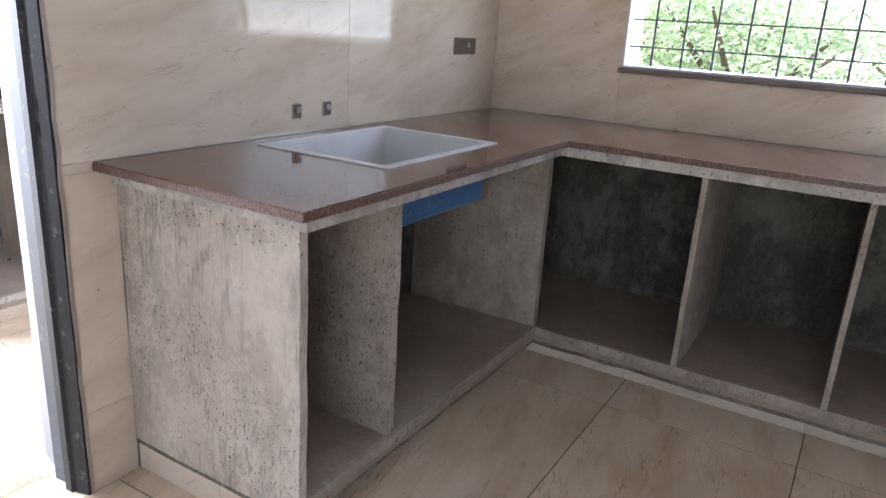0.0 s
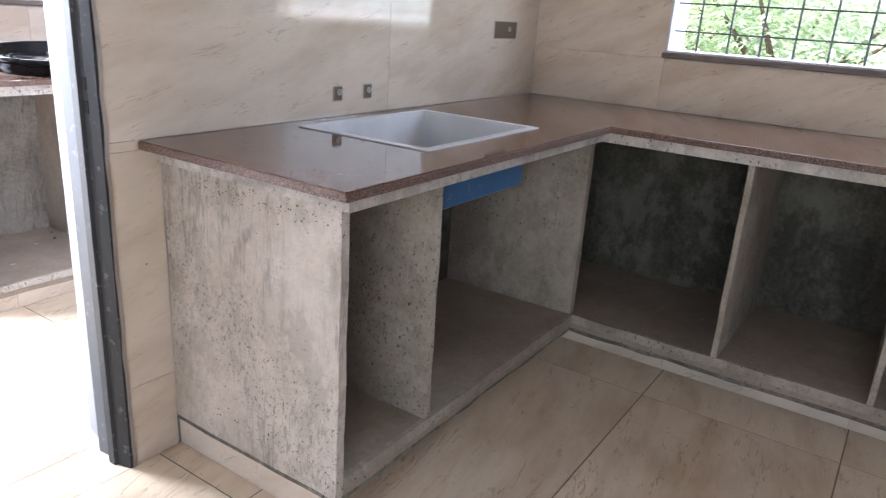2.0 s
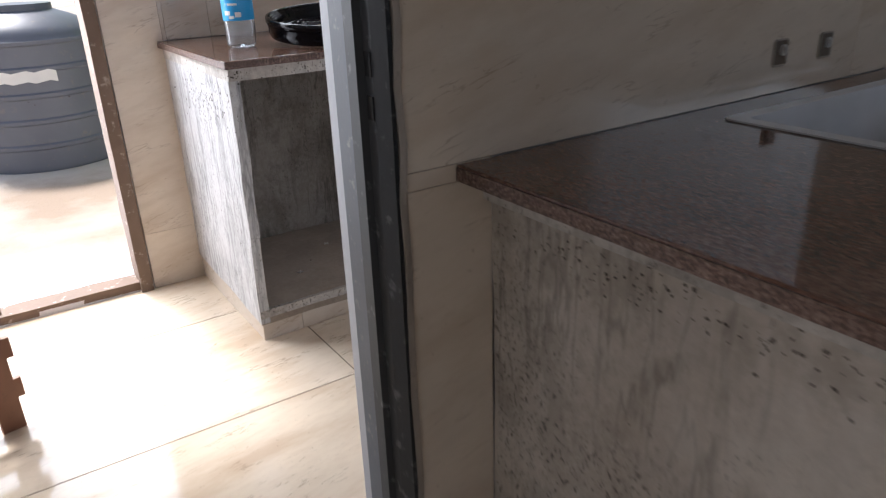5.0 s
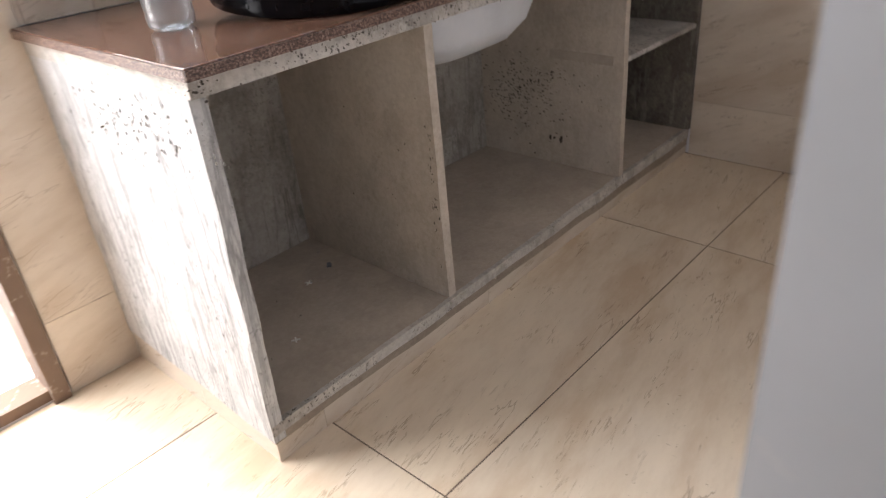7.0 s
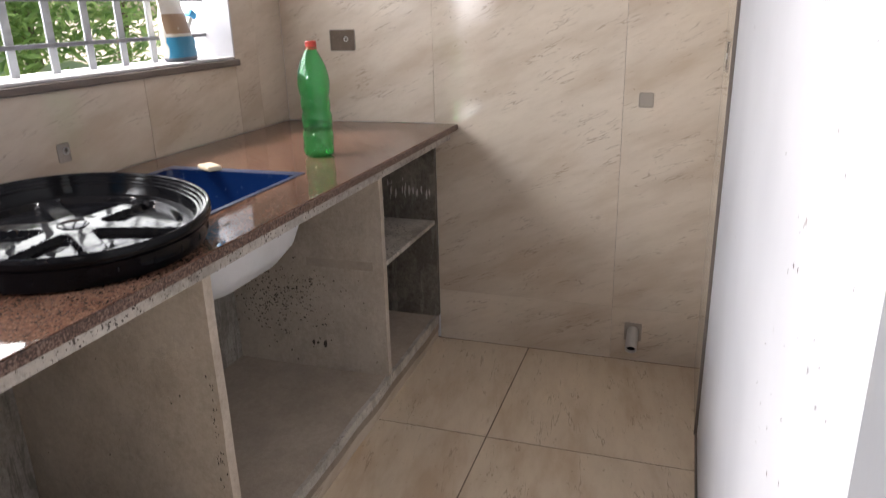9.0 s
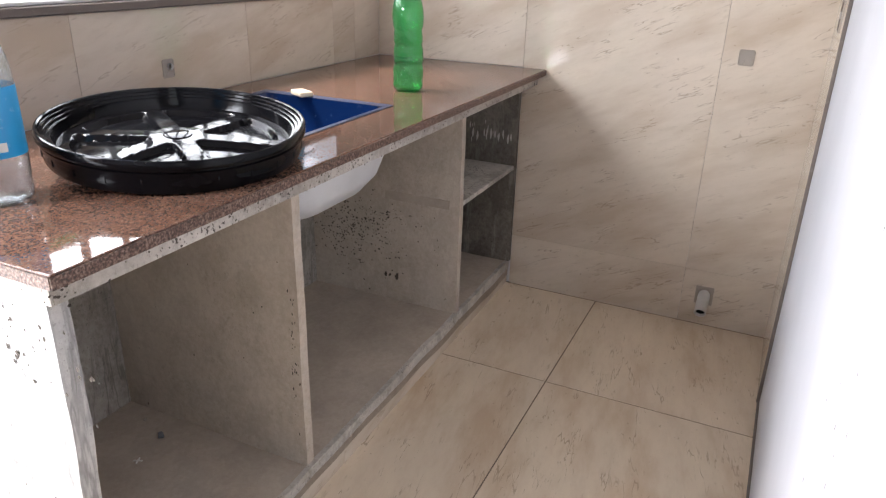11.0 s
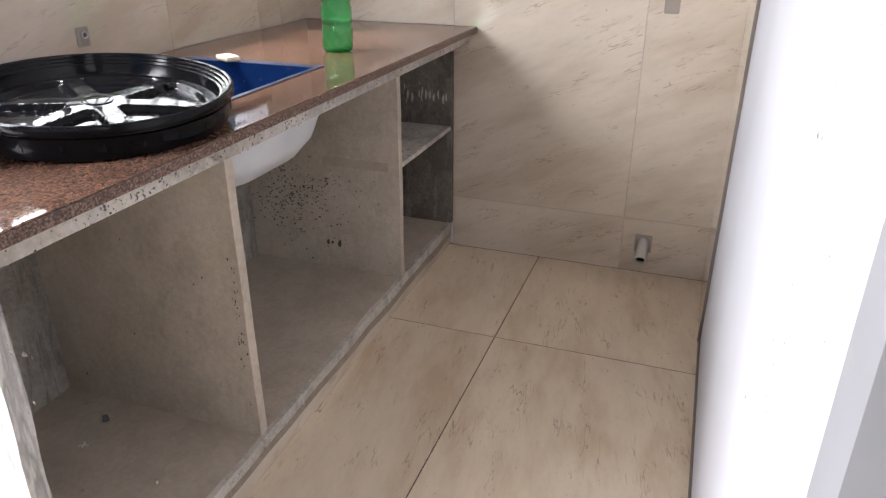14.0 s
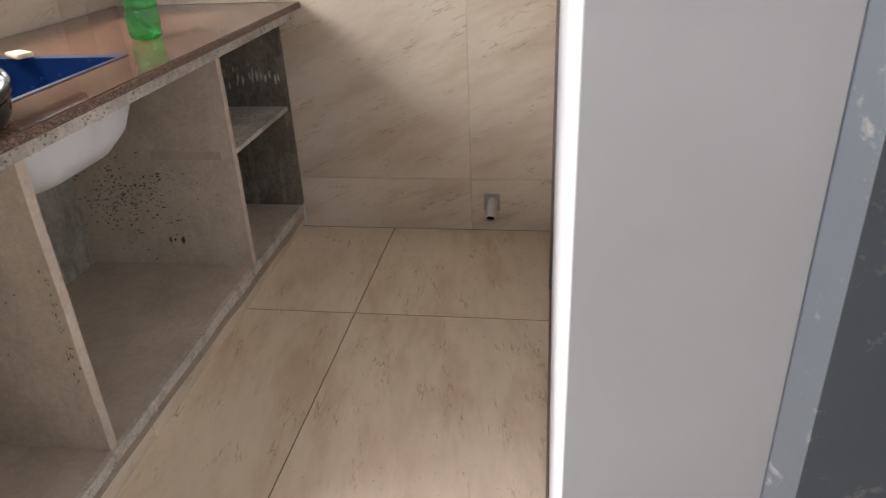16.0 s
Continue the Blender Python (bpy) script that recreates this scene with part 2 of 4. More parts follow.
def specked_plaster():
    """White wall paint with a few dark splashes and scuffs."""
    k = Mat("white_plaster", 0.6)
    c = k.ramp(k.noise(2.2, 5), (0.35, (0.52, 0.522, 0.55)), (0.65, (0.58, 0.582, 0.61)))
    spots = k.math("MULTIPLY", k.ramp(k.noise(38, 2, k.mapped(None, (0, 0, 0), (1, 1, 0.55))), (0.735, 0.0), (0.75, 1.0)), k.ramp(k.noise(3.1, 2), (0.46, 0.0), (0.56, 1.0)))
    k.colour(k.mix(k.math("MULTIPLY", spots, 0.8), c, (0.25, 0.21, 0.19)))
    k.bump(k.noise(26, 5), 0.10, 0.003)
    return k.m


PLASTER = specked_plaster()
# white plaster greyed: the shade on the door return is in the colour
GREY_RETURN = paint("shaded_plaster", (0.23, 0.232, 0.245), 0.6, (0.3, 0.28, 0.27), 0.2, 3.0)
REVEAL = paint("reveal_paint", (0.72, 0.705, 0.71), 0.6, (0.4, 0.38, 0.36), 0.25, 3.0)
CEILING = paint("ceiling_cement", (0.50, 0.47, 0.44), 0.7, wear=0.05)
GROUT = paint("grout", (0.16, 0.12, 0.09), 0.9, wear=0.1, scale=20)
STEEL_PAINT = paint("primer_steel", (0.052, 0.064, 0.080), 0.55, (0.30, 0.28, 0.26), 0.35, 9.0)
STEEL_DARK = paint("near_black_steel", (0.009, 0.011, 0.013), 0.65, (0.16, 0.16, 0.155), 0.5, 7.0)
MORTAR = paint("mortar_smear", (0.36, 0.315, 0.27), 0.9, (0.14, 0.13, 0.12), 0.5, 9.0, bumpy=0.5)
CAVITY = paint("cavity_mortar", (0.15, 0.115, 0.085), 0.9, (0.3, 0.27, 0.24), 0.5, 30.0, bumpy=0.6)
PIT = paint("pit_shadow", (0.075, 0.062, 0.05), 0.95, (0.2, 0.17, 0.15), 0.4, 30.0)
HOLE = paint("latch_hole", (0.006, 0.006, 0.006), 0.9, wear=0.0)
RUST = paint("rusty_frame", (0.17, 0.115, 0.082), 0.8, (0.55, 0.48, 0.42), 0.6, 7.0, bumpy=0.4)
SILL_STONE = paint("sill_edge", (0.16, 0.13, 0.11), 0.6, wear=0.2, scale=12)
GALV = paint("grey_bar_paint", (0.42, 0.44, 0.46), 0.45, (0.3, 0.2, 0.15), 0.3, 10.0)
CROSS_BAR = paint("cross_bar_paint", (0.15, 0.155, 0.165), 0.5, (0.25, 0.17, 0.12), 0.4, 12.0)
IRON = paint("thin_iron", (0.07, 0.075, 0.08), 0.5, (0.2, 0.12, 0.08), 0.4, 12.0)
SINK_WHITE = paint("sink_enamel", (0.64, 0.65, 0.67), 0.28, (0.45, 0.43, 0.4), 0.12, 6.0, bumpy=0.02)
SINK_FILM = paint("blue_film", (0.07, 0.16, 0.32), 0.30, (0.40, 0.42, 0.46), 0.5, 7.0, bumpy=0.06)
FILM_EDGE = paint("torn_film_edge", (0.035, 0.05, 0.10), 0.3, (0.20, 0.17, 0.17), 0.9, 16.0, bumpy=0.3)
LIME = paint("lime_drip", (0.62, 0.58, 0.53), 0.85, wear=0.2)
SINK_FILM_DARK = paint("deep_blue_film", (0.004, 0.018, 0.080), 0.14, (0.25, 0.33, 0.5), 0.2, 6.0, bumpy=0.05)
k = Mat("black_plastic", 0.07)
k.colour(k.ramp(k.noise(6, 5), (0.35, (0.003, 0.003, 0.004)), (0.7, (0.007, 0.007, 0.008))))
k.rough(k.ramp(k.noise(9, 5), (0.4, 0.05), (0.7, 0.16)))
k.bump(k.math("ADD", k.noise(13, 2), k.math("MULTIPLY", k.noise(45, 2), 0.10)), 0.07, 0.02)
k.b.inputs["Specular IOR Level"].default_value = 0.16
BLACK_PLASTIC = k.m
TANK_PLASTIC = paint("tank_plastic", (0.13, 0.14, 0.165), 0.45, (0.25, 0.2, 0.16), 0.35, 3.0, bumpy=0.05)
PVC = paint("grey_pvc", (0.55, 0.53, 0.50), 0.45, (0.3, 0.27, 0.24), 0.3, 14.0)
WHITE_PLASTIC = paint("white_plastic", (0.75, 0.74, 0.70), 0.4, wear=0.1)
RED_CAP = paint("red_cap", (0.55, 0.05, 0.03), 0.35, wear=0.0)
LABEL_BLUE = paint("label_blue", (0.03, 0.36, 0.72), 0.35, (0.6, 0.75, 0.85), 0.25, 9.0, bumpy=0.0)
SOAP = paint("cream_soap", (0.72, 0.60, 0.44), 0.5, wear=0.1)
BAG_WHITE = paint("bag_plastic", (0.72, 0.68, 0.60), 0.3, (0.5, 0.35, 0.2), 0.4, 12.0, bumpy=0.3)
BAG_BROWN = paint("bag_print", (0.34, 0.22, 0.13), 0.3, (0.70, 0.62, 0.50), 0.8, 9.0, bumpy=0.2)
BAG_BLUE = paint("bag_blue", (0.03, 0.25, 0.42), 0.3, wear=0.1, scale=12)
WOOD = paint("brown_timber", (0.22, 0.10, 0.055), 0.55, (0.10, 0.05, 0.03), 0.4, 6.0)
BARK = paint("bark", (0.12, 0.085, 0.06), 0.9, wear=0.4, scale=8, bumpy=0.6)


def glass_material(name, col, rough=0.05, through=0.92):
    k = Mat(name, rough)
    k.colour(col)
    k.b.inputs["Transmission Weight"].default_value = through
    k.b.inputs["IOR"].default_value = 1.5
    k.bump(k.noise(40, 3), 0.3, 0.005)
    return k.m


GREEN_PET = glass_material("green_bottle_plastic", (0.30, 0.86, 0.45), 0.02, 0.97)
CLEAR_PET = glass_material("clear_bottle_plastic", (0.90, 0.93, 0.95), 0.06, 0.93)


def leaf_material(name, a, b):
    """Leaves that let some light through."""
    k = Mat(name, 0.45)
    rnd = k.n.new("ShaderNodeNewGeometry").outputs["Random Per Island"]
    col = k.ramp(rnd, (0.0, a), (1.0, b))
    k.colour(col)
    glow = k.node("BsdfTranslucent")
    k.put(glow.inputs["Color"], k.mix(0.4, col, (0.45, 0.62, 0.18)))
    mix = k.node("MixShader")
    mix.inputs[0].default_value = 0.5
    k.put(mix.inputs[1], k.b.outputs[0])
    k.put(mix.inputs[2], glow.outputs[0])
    k.put(k.n["Material Output"].inputs["Surface"], mix.outputs[0])
    return k.m


# leaf colours are lifted, the last two most, to paint in outdoor glare
LEAF = leaf_material("leaf", (0.09, 0.20, 0.04), (0.38, 0.54, 0.20))
PALE_LEAF = leaf_material("glare_leaf", (0.20, 0.28, 0.17), (0.56, 0.62, 0.49))
BROAD_LEAF = leaf_material("broad_leaf", (0.50, 0.60, 0.40), (0.68, 0.74, 0.60))
k = Mat("sandy_ground", 0.95)
k.colour(k.ramp(k.noise(1.4, 8), (0.35, (0.50, 0.38, 0.28)), (0.5, (0.66, 0.56, 0.45)), (0.7, (0.74, 0.68, 0.59))))
k.bump(k.noise(9, 8, None, 0.7), 0.6, 0.05)
SAND = k.m


# ---- mesh helpers ----
def box(bm, x0, x1, y0, y1, z0, z1, bevel=0.0, seg=1):
    """Adds a box to bm; its edges are rounded by bevel."""
    v = [bm.verts.new((x, y, z)) for x in (x0, x1) for y in (y0, y1) for z in (z0, z1)]
    f = [bm.faces.new([v[i] for i in q]) for q in ((0, 1, 3, 2), (4, 6, 7, 5), (0, 4, 5, 1), (2, 3, 7, 6), (0, 2, 6, 4), (1, 5, 7, 3))]
    if bevel:
        bmesh.ops.bevel(bm, geom=list({e for q in f for e in q.edges}), offset=bevel, segments=seg, affect="EDGES", profile=0.6)
    return bm


def slab(us, vs, gaps, w0, w1, axes="xyz", bevel=0.0):
    """A plate of rectangular cells us x vs with gaps (pairs of cell numbers) from w0 to w1; axes names the axes of u, v and w."""
    bm, made, spot = bmesh.new(), {}, ["xyz".index(a) for a in axes]

    def vert(i, j, w):
        if (i, j, w) not in made:
            p = [0, 0, 0]
            for s, value in zip(spot, (us[i], vs[j], w)):
                p[s] = value
            made[i, j, w] = bm.verts.new(p)
        return made[i, j, w]

    full = {(i, j) for i in range(len(us) - 1) for j in range(len(vs) - 1)} - set(gaps)
    for i, j in full:
        for w in (w0, w1):
            bm.faces.new([vert(i, j, w), vert(i + 1, j, w), vert(i + 1, j + 1, w), vert(i, j + 1, w)])
        for di, dj, a, b in ((-1, 0, (0, 0), (0, 1)), (1, 0, (1, 0), (1, 1)), (0, -1, (0, 0), (1, 0)), (0, 1, (0, 1), (1, 1))):
            if (i + di, j + dj) not in full:
                bm.faces.new([vert(i + a[0], j + a[1], w0), vert(i + b[0], j + b[1], w0), vert(i + b[0], j + b[1], w1), vert(i + a[0], j + a[1], w1)])
    bmesh.ops.recalc_face_normals(bm, faces=bm.faces)
    if bevel:
        sharp = [e for e in bm.edges if e.calc_face_angle(0) > 0.5]
        bmesh.ops.bevel(bm, geom=sharp, offset=bevel, segments=2, affect="EDGES", profile=0.6)
    return bm


def lathe(profile, steps=48, bm=None, at=(0, 0, 0)):
    """Turns (radius, height) pairs about z."""
    bm = bm or bmesh.new()
    rings = []
    for r, z in profile:
        if r < 1e-6:
            rings.append([bm.verts.new((at[0], at[1], at[2] + z))])
        else:
            rings.append([bm.verts.new((at[0] + r * math.cos(2 * math.pi * i / steps), at[1] + r * math.sin(2 * math.pi * i / steps), at[2] + z)) for i in range(steps)])
    for a, b in zip(rings, rings[1:]):
        for i in range(steps):
            p = [a[i % len(a)], a[(i + 1) % len(a)], b[(i + 1) % len(b)], b[i % len(b)]]
            p = list(dict.fromkeys(p))
            if len(p) > 2:
                bm.faces.new(p)
    return bm


def mesh_of(bm, material, smooth=False):
    me = bpy.data.meshes.new("mesh")
    bmesh.ops.recalc_face_normals(bm, faces=bm.faces)
    bm.to_mesh(me)
    bm.free()
    for m in material if isinstance(material, tuple) else (material,):
        me.materials.append(m)
    if smooth:
        me.polygons.foreach_set("use_smooth", [True] * len(me.polygons))
        me.set_sharp_from_angle(angle=radians(38))
    return me


def part(name, bm, material, parent=None, label="", smooth=False, at=None):
    """Links a bmesh as one mesh object under a thing or part."""
    me = bm if isinstance(bm, bpy.types.Mesh) else mesh_of(bm, material, smooth)
    ob = new(name, me)
    if at is not None:
        ob.matrix_basis = at if isinstance(at, Matrix) else Matrix.Translation(at)
    ob.parent = parent
    return tagged(ob, label)


def thing(name, label, category, at=(0, 0, 0), group="", kind="", rz=0.0):
    ob = new(name)
    ob.empty_display_size = 0.1
    ob.matrix_basis = pose(*at, 0, 0, rz)
    return tagged(ob, label, category, group, kind)


def structure(name, bm, material, label, category="", smooth=False):
    return tagged(part(name, bm, material, None, "", smooth), label, category or name.split("_")[0], "", "structure")


# ---- the place: numbers ----
KZ = 0.028          # kitchen floor, a little above the wash room's
XK = 1.942          # kitchen window wall
XE = 2.098          # wash room's end wall
YB = 1.880          # wash room's window wall
YW = 0.285          # wash room face of the wall between the rooms
TOP = 2.75
T = 0.008           # tile thickness
TILE_TOP = 1.43

# ---- large structure ----
structure("floor_wash_room", box(bmesh.new(), -1.6, XE + 0.2, 0.16, YB + 0.05, -0.12, -0.0012), GROUT, "dark grout bed under cream floor tiles", "floor")
structure("floor", box(bmesh.new(), -3.4, XK + 0.2, -4.2, 0.0, -0.12, KZ - 0.0012), GROUT, "dark grout bed under glossy cream kitchen tiles", "floor")
bm = bmesh.new()
v = [bm.verts.new(p) for p in ((-1.02, 0.0, KZ), (0.05, 0.0, KZ), (0.05, 0.2, 0.0), (-1.02, 0.2, 0.0), (-1.02, 0.0, -0.1), (0.05, 0.0, -0.1), (0.05, 0.2, -0.1), (-1.02, 0.2, -0.1))]
for q in ((0, 1, 2, 3), (4, 7, 6, 5), (0, 4, 5, 1), (1, 5, 6, 2), (2, 6, 7, 3), (3, 7, 4, 0)):
    bm.faces.new([v[i] for i in q])
structure("floor_threshold", bm, FLOOR_TILE, "cream tile sloping gently through the doorway", "floor")

# wall between the rooms, with the doorway from x -1.02 to 0.0
WALL_Y = T + 0.002
structure("wall_between", slab([-3.4, -1.02, 0.03, XK], [0.0, 2.1, TOP], {(1, 0)}, WALL_Y, YW, "xzy"), (PLASTER,), "white plastered partition wall with an open doorway", "wall")
structure("wall_between_end", box(bmesh.new(), XK, XE, WALL_Y + 0.1, YW - 0.012, 0.0, TOP), PLASTER, "plain end of the partition wall", "wall")
# kitchen window wall
structure("wall_kitchen_window", slab([-4.2, -1.835, -0.575, WALL_Y], [0.0, 1.10, 2.15, TOP], {(1, 1)}, XK + WALL_Y, XK + 0.2, "yzx"), REVEAL, "pale wall behind cream tiles with a barred window", "wall")
structure("wall_kitchen_back", box(bmesh.new(), -3.4, XK, -4.4, -4.2, 0.0, TOP), PLASTER, "plain white wall behind the walker", "wall")
structure("wall_kitchen_side", slab([-4.4, -3.2, -1.4, 0.3], [0.0, 2.1, TOP], {(1, 0)}, -3.6, -3.4, "yzx"), PLASTER, "plain white wall with an assumed wide opening, out of view", "wall")
# wash room
structure("wall_wash_room_window", slab([-1.6, -0.98, -0.085, 0.27, 1.775, XE + 0.2], [-0.1, 0.02, 1.13, 2.05, TOP], {(1, 1), (1, 2), (3, 2)}, YB + WALL_Y, YB + 0.2, "xzy"), REVEAL, "pale wall behind cream tiles with a barred window and the outer doorway", "wall")
structure("wall_wash_room_end", box(bmesh.new(), XE + WALL_Y, XE + 0.2, 0.0, YB + WALL_Y, -0.1, TOP), REVEAL, "end wall, painted above its cream tiles", "wall")
structure("wall_wash_room_side", box(bmesh.new(), -1.8, -1.6, YW, YB + 0.2, -0.1, TOP), PLASTER, "plain white side wall of the wash room", "wall")
structure("ceiling", box(bmesh.new(), -3.6, XK + 0.2, -4.4, WALL_Y, TOP, TOP + 0.15), CEILING, "pale grey skimmed kitchen ceiling")
structure("ceiling_wash_room", box(bmesh.new(), -1.8, XE + 0.2, WALL_Y, YB + 0.2, TOP, TOP + 0.15), CEILING, "pale grey skimmed ceiling of the wash room", "ceiling")


objs = bpy.data.objects

# ---- counters ----
def prism(points, z0, z1, bm=None):
    """An upright prism over a plan outline."""
    bm = bm or bmesh.new()
    lo, hi = ([bm.verts.new((x, y, z)) for x, y in points] for z in (z0, z1))
    bm.faces.new(lo[::-1])
    bm.faces.new(hi)
    for i in range(len(points)):
        j = (i + 1) % len(points)
        bm.faces.new([lo[i], lo[j], hi[j], hi[i]])
    return bm


def worn_box(x0, x1, y0, y1, z0, z1, wear=0.004, cut=0.07):
    """A box cut into cells whose edges wander a little, as hand-cast concrete does."""
    bm = box(bmesh.new(), x0, x1, y0, y1, z0, z1)
    for axis, lo, hi in ((0, x0, x1), (1, y0, y1), (2, z0, z1)):
        n = int((hi - lo) / cut)
        for i in range(1, n):
            co, no = [0, 0, 0], [0, 0, 0]
            co[axis], no[axis] = lo + (hi - lo) * i / n, 1
            bmesh.ops.bisect_plane(bm, geom=bm.verts[:] + bm.edges[:] + bm.faces[:], plane_co=co, plane_no=no)
    for v in bm.verts:
        edge = sum((abs(c - lo) < 1e-5 or abs(c - hi) < 1e-5) for c, lo, hi in zip(v.co, (x0, y0, z0), (x1, y1, z1)))
        if edge >= 2:
            v.co += Vector((noise.noise(v.co * 9), noise.noise(v.co * 9 + Vector((5, 0, 0))), noise.noise(v.co * 9 + Vector((0, 7, 0))))) * wear
    return bm


G1 = 0.873
kc = thing("counter_base", "rough grey cement base of the L-shaped kitchen counter", "counter", (0, 0, 0))
part("end_panel", worn_box(0.045, 0.069, -0.578, 0.0, 0.118, 0.818), PANEL, kc, "streaked and pitted cement end panel")
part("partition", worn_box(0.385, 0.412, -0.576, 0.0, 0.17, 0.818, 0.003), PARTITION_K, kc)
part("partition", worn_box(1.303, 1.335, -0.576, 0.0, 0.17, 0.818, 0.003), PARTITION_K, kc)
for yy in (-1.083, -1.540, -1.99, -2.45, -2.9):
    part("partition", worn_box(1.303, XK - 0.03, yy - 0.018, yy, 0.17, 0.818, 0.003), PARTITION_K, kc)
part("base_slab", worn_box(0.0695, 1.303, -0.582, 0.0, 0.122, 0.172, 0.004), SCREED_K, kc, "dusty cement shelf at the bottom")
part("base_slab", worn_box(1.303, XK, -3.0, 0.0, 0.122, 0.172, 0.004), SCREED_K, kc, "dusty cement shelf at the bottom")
part("top_slab", slab([0.03, 0.44, 1.02, 1.30, XK], [-3.0, -0.612, -0.50, -0.075, 0.0], {(0, 0), (1, 0), (2, 0), (1, 2)}, 0.818, 0.8515), BAND, kc, "pale cement slab edge under the granite")
part("front_edge", worn_box(0.0695, 1.302, -0.586, -0.570, 0.143, 0.1735, 0.0035, 0.035), PARTITION_K, kc, "pale trowelled edge of the bottom shelf")
part("front_edge", worn_box(1.299, 1.315, -3.0, -0.5875, 0.143, 0.1735, 0.0035, 0.035), PARTITION_K, kc, "pale trowelled edge of the bottom shelf")
part("back_panel", box(bmesh.new(), 0.075, XK - 0.03, -0.03, -0.002, 0.172, 0.818), ROUGH_DARK, kc, "unplastered back, darkened for the shade inside the bays")
part("back_panel", box(bmesh.new(), XK - 0.03, XK - 0.002, -3.0, -0.002, 0.172, 0.818), ROUGH_DARK, kc, "unplastered back, darkened for the shade inside the bays")
# dark rough strips that paint in the shade below shelf and end panel
part("rough_underside", worn_box(0.052, 1.302, -0.577, -0.50, 0.106, 0.1215, 0.006, 0.04), ROUGH_WALL, kc, "rough underside strip, dark for the shade below the bottom shelf")
part("rough_underside", worn_box(1.307, 1.41, -3.0, -0.50, 0.106, 0.1215, 0.006, 0.04), ROUGH_WALL, kc, "rough underside strip, dark for the shade below the bottom shelf")
part("rough_underside", worn_box(0.0465, 0.09, -0.534, 0.0, 0.105, 0.1175, 0.003, 0.04), ROUGH_WALL, kc, "strip darkened for the shade under the end panel")

top = slab([-0.012, 0.455, 1.005, 1.284, XK - 0.001], [-3.0, -0.641, -0.49, -0.09, -0.001], {(0, 0), (1, 0), (2, 0), (1, 2)}, 0.852, G1, "xyz", 0.002)
wt = part("worktop", top, (GRANITE,))
tagged(wt, "polished reddish-brown granite worktop on the cement kitchen counter", "worktop")
part("cut_edge", slab([-0.014, 0.40, 0.80, 1.282], [-0.643, -0.634, -0.62], {(0, 1), (1, 1), (2, 1)}, 0.8525, G1 - 0.003), GRANITE_EDGE, wt, "raw sawn granite edge")
part("cut_edge", box(bmesh.new(), -0.0145, -0.009, -0.641, -0.003, 0.8525, G1 - 0.003), GRANITE_EDGE, wt, "raw sawn granite edge")
part("cut_edge", box(bmesh.new(), 1.282, 1.288, -3.0, -0.643, 0.8525, G1 - 0.003), GRANITE_EDGE, wt, "raw sawn granite edge")



def pits(parent, axis, level, centre, spread, count, seed, size=0.006, stretch=1.6, label="cluster of small dark pits", mat=None, name="pitted_patch"):
    """Small shallow broken pits on a cement face: one joined mesh of flat irregular chips."""
    rng, bm = random.Random(seed), bmesh.new()
    for _ in range(count):
        u, v = rng.gauss(centre[0], spread[0]), rng.gauss(centre[1], spread[1])
        s = size * rng.uniform(0.35, 1.2)
        ring = []
        for i in range(6):
            a = 2 * math.pi * i / 6
            r = s * rng.uniform(0.45, 1.0)
            du, dv = r * math.cos(a) * 0.62, r * math.sin(a) * stretch * 0.62
            p = (level, u + du, v + dv) if axis == "x" else (u + du, level, v + dv)
            ring.append(bm.verts.new(p))
        bm.faces.new(ring)
    return tagged(part(name, bm, mat or PIT, parent, label), kind="stuff")


pits(kc, "x", 0.0438, (-0.29, 0.36), (0.10, 0.075), 170, 3, 0.0036, 1.2)
pits(kc, "x", 0.0438, (-0.43, 0.33), (0.05, 0.09), 110, 4, 0.0034, 1.2)
pits(kc, "x", 0.0438, (-0.36, 0.20), (0.12, 0.022), 60, 14, 0.0055, 0.9)
pits(kc, "x", 0.0438, (-0.30, 0.785), (0.19, 0.014), 170, 15, 0.0045, 0.9)
pits(kc, "y", -0.6132, (0.7, 0.830), (0.45, 0.006), 60, 16, 0.004, 0.9)
pits(kc, "y", -0.5832, (0.65, 0.135), (0.35, 0.012), 90, 17, 0.005, 0.8)
pits(kc, "x", 1.3018, (-1.5, 0.135), (0.6, 0.012), 150, 18, 0.005, 0.8)
pits(kc, "x", 0.3838, (-0.33, 0.45), (0.13, 0.08), 150, 5, 0.0055)
pits(kc, "x", 1.3018, (-0.25, 0.55), (0.13, 0.09), 60, 6, 0.006)
G2 = 0.872
wc = thing("counter_base", "rough grey cement base of the straight wash room counter", "counter")
bm = worn_box(0.100, 0.130, 1.249, YB, 0.061, 0.815, 0.004, 0.05)
for v in bm.verts:
    if v.co.y < 1.26:
        v.co.y -= 0.027 * (v.co.z - 0.061) / 0.754
    if v.co.z < 0.08:
        v.co.z += 0.028 * (v.co.y - 1.249) / 0.631
part("end_panel", bm, DOOR_LIT_PANEL, wc, "cement end panel whitened for the door's light, with dark drip streaks")
part("partition", worn_box(0.684, 0.711, 1.268, YB - 0.03, 0.10, 0.815, 0.003), PARTITION, wc)
part("partition", worn_box(1.563, 1.588, 1.273, YB - 0.03, 0.10, 0.815, 0.003), PARTITION, wc)
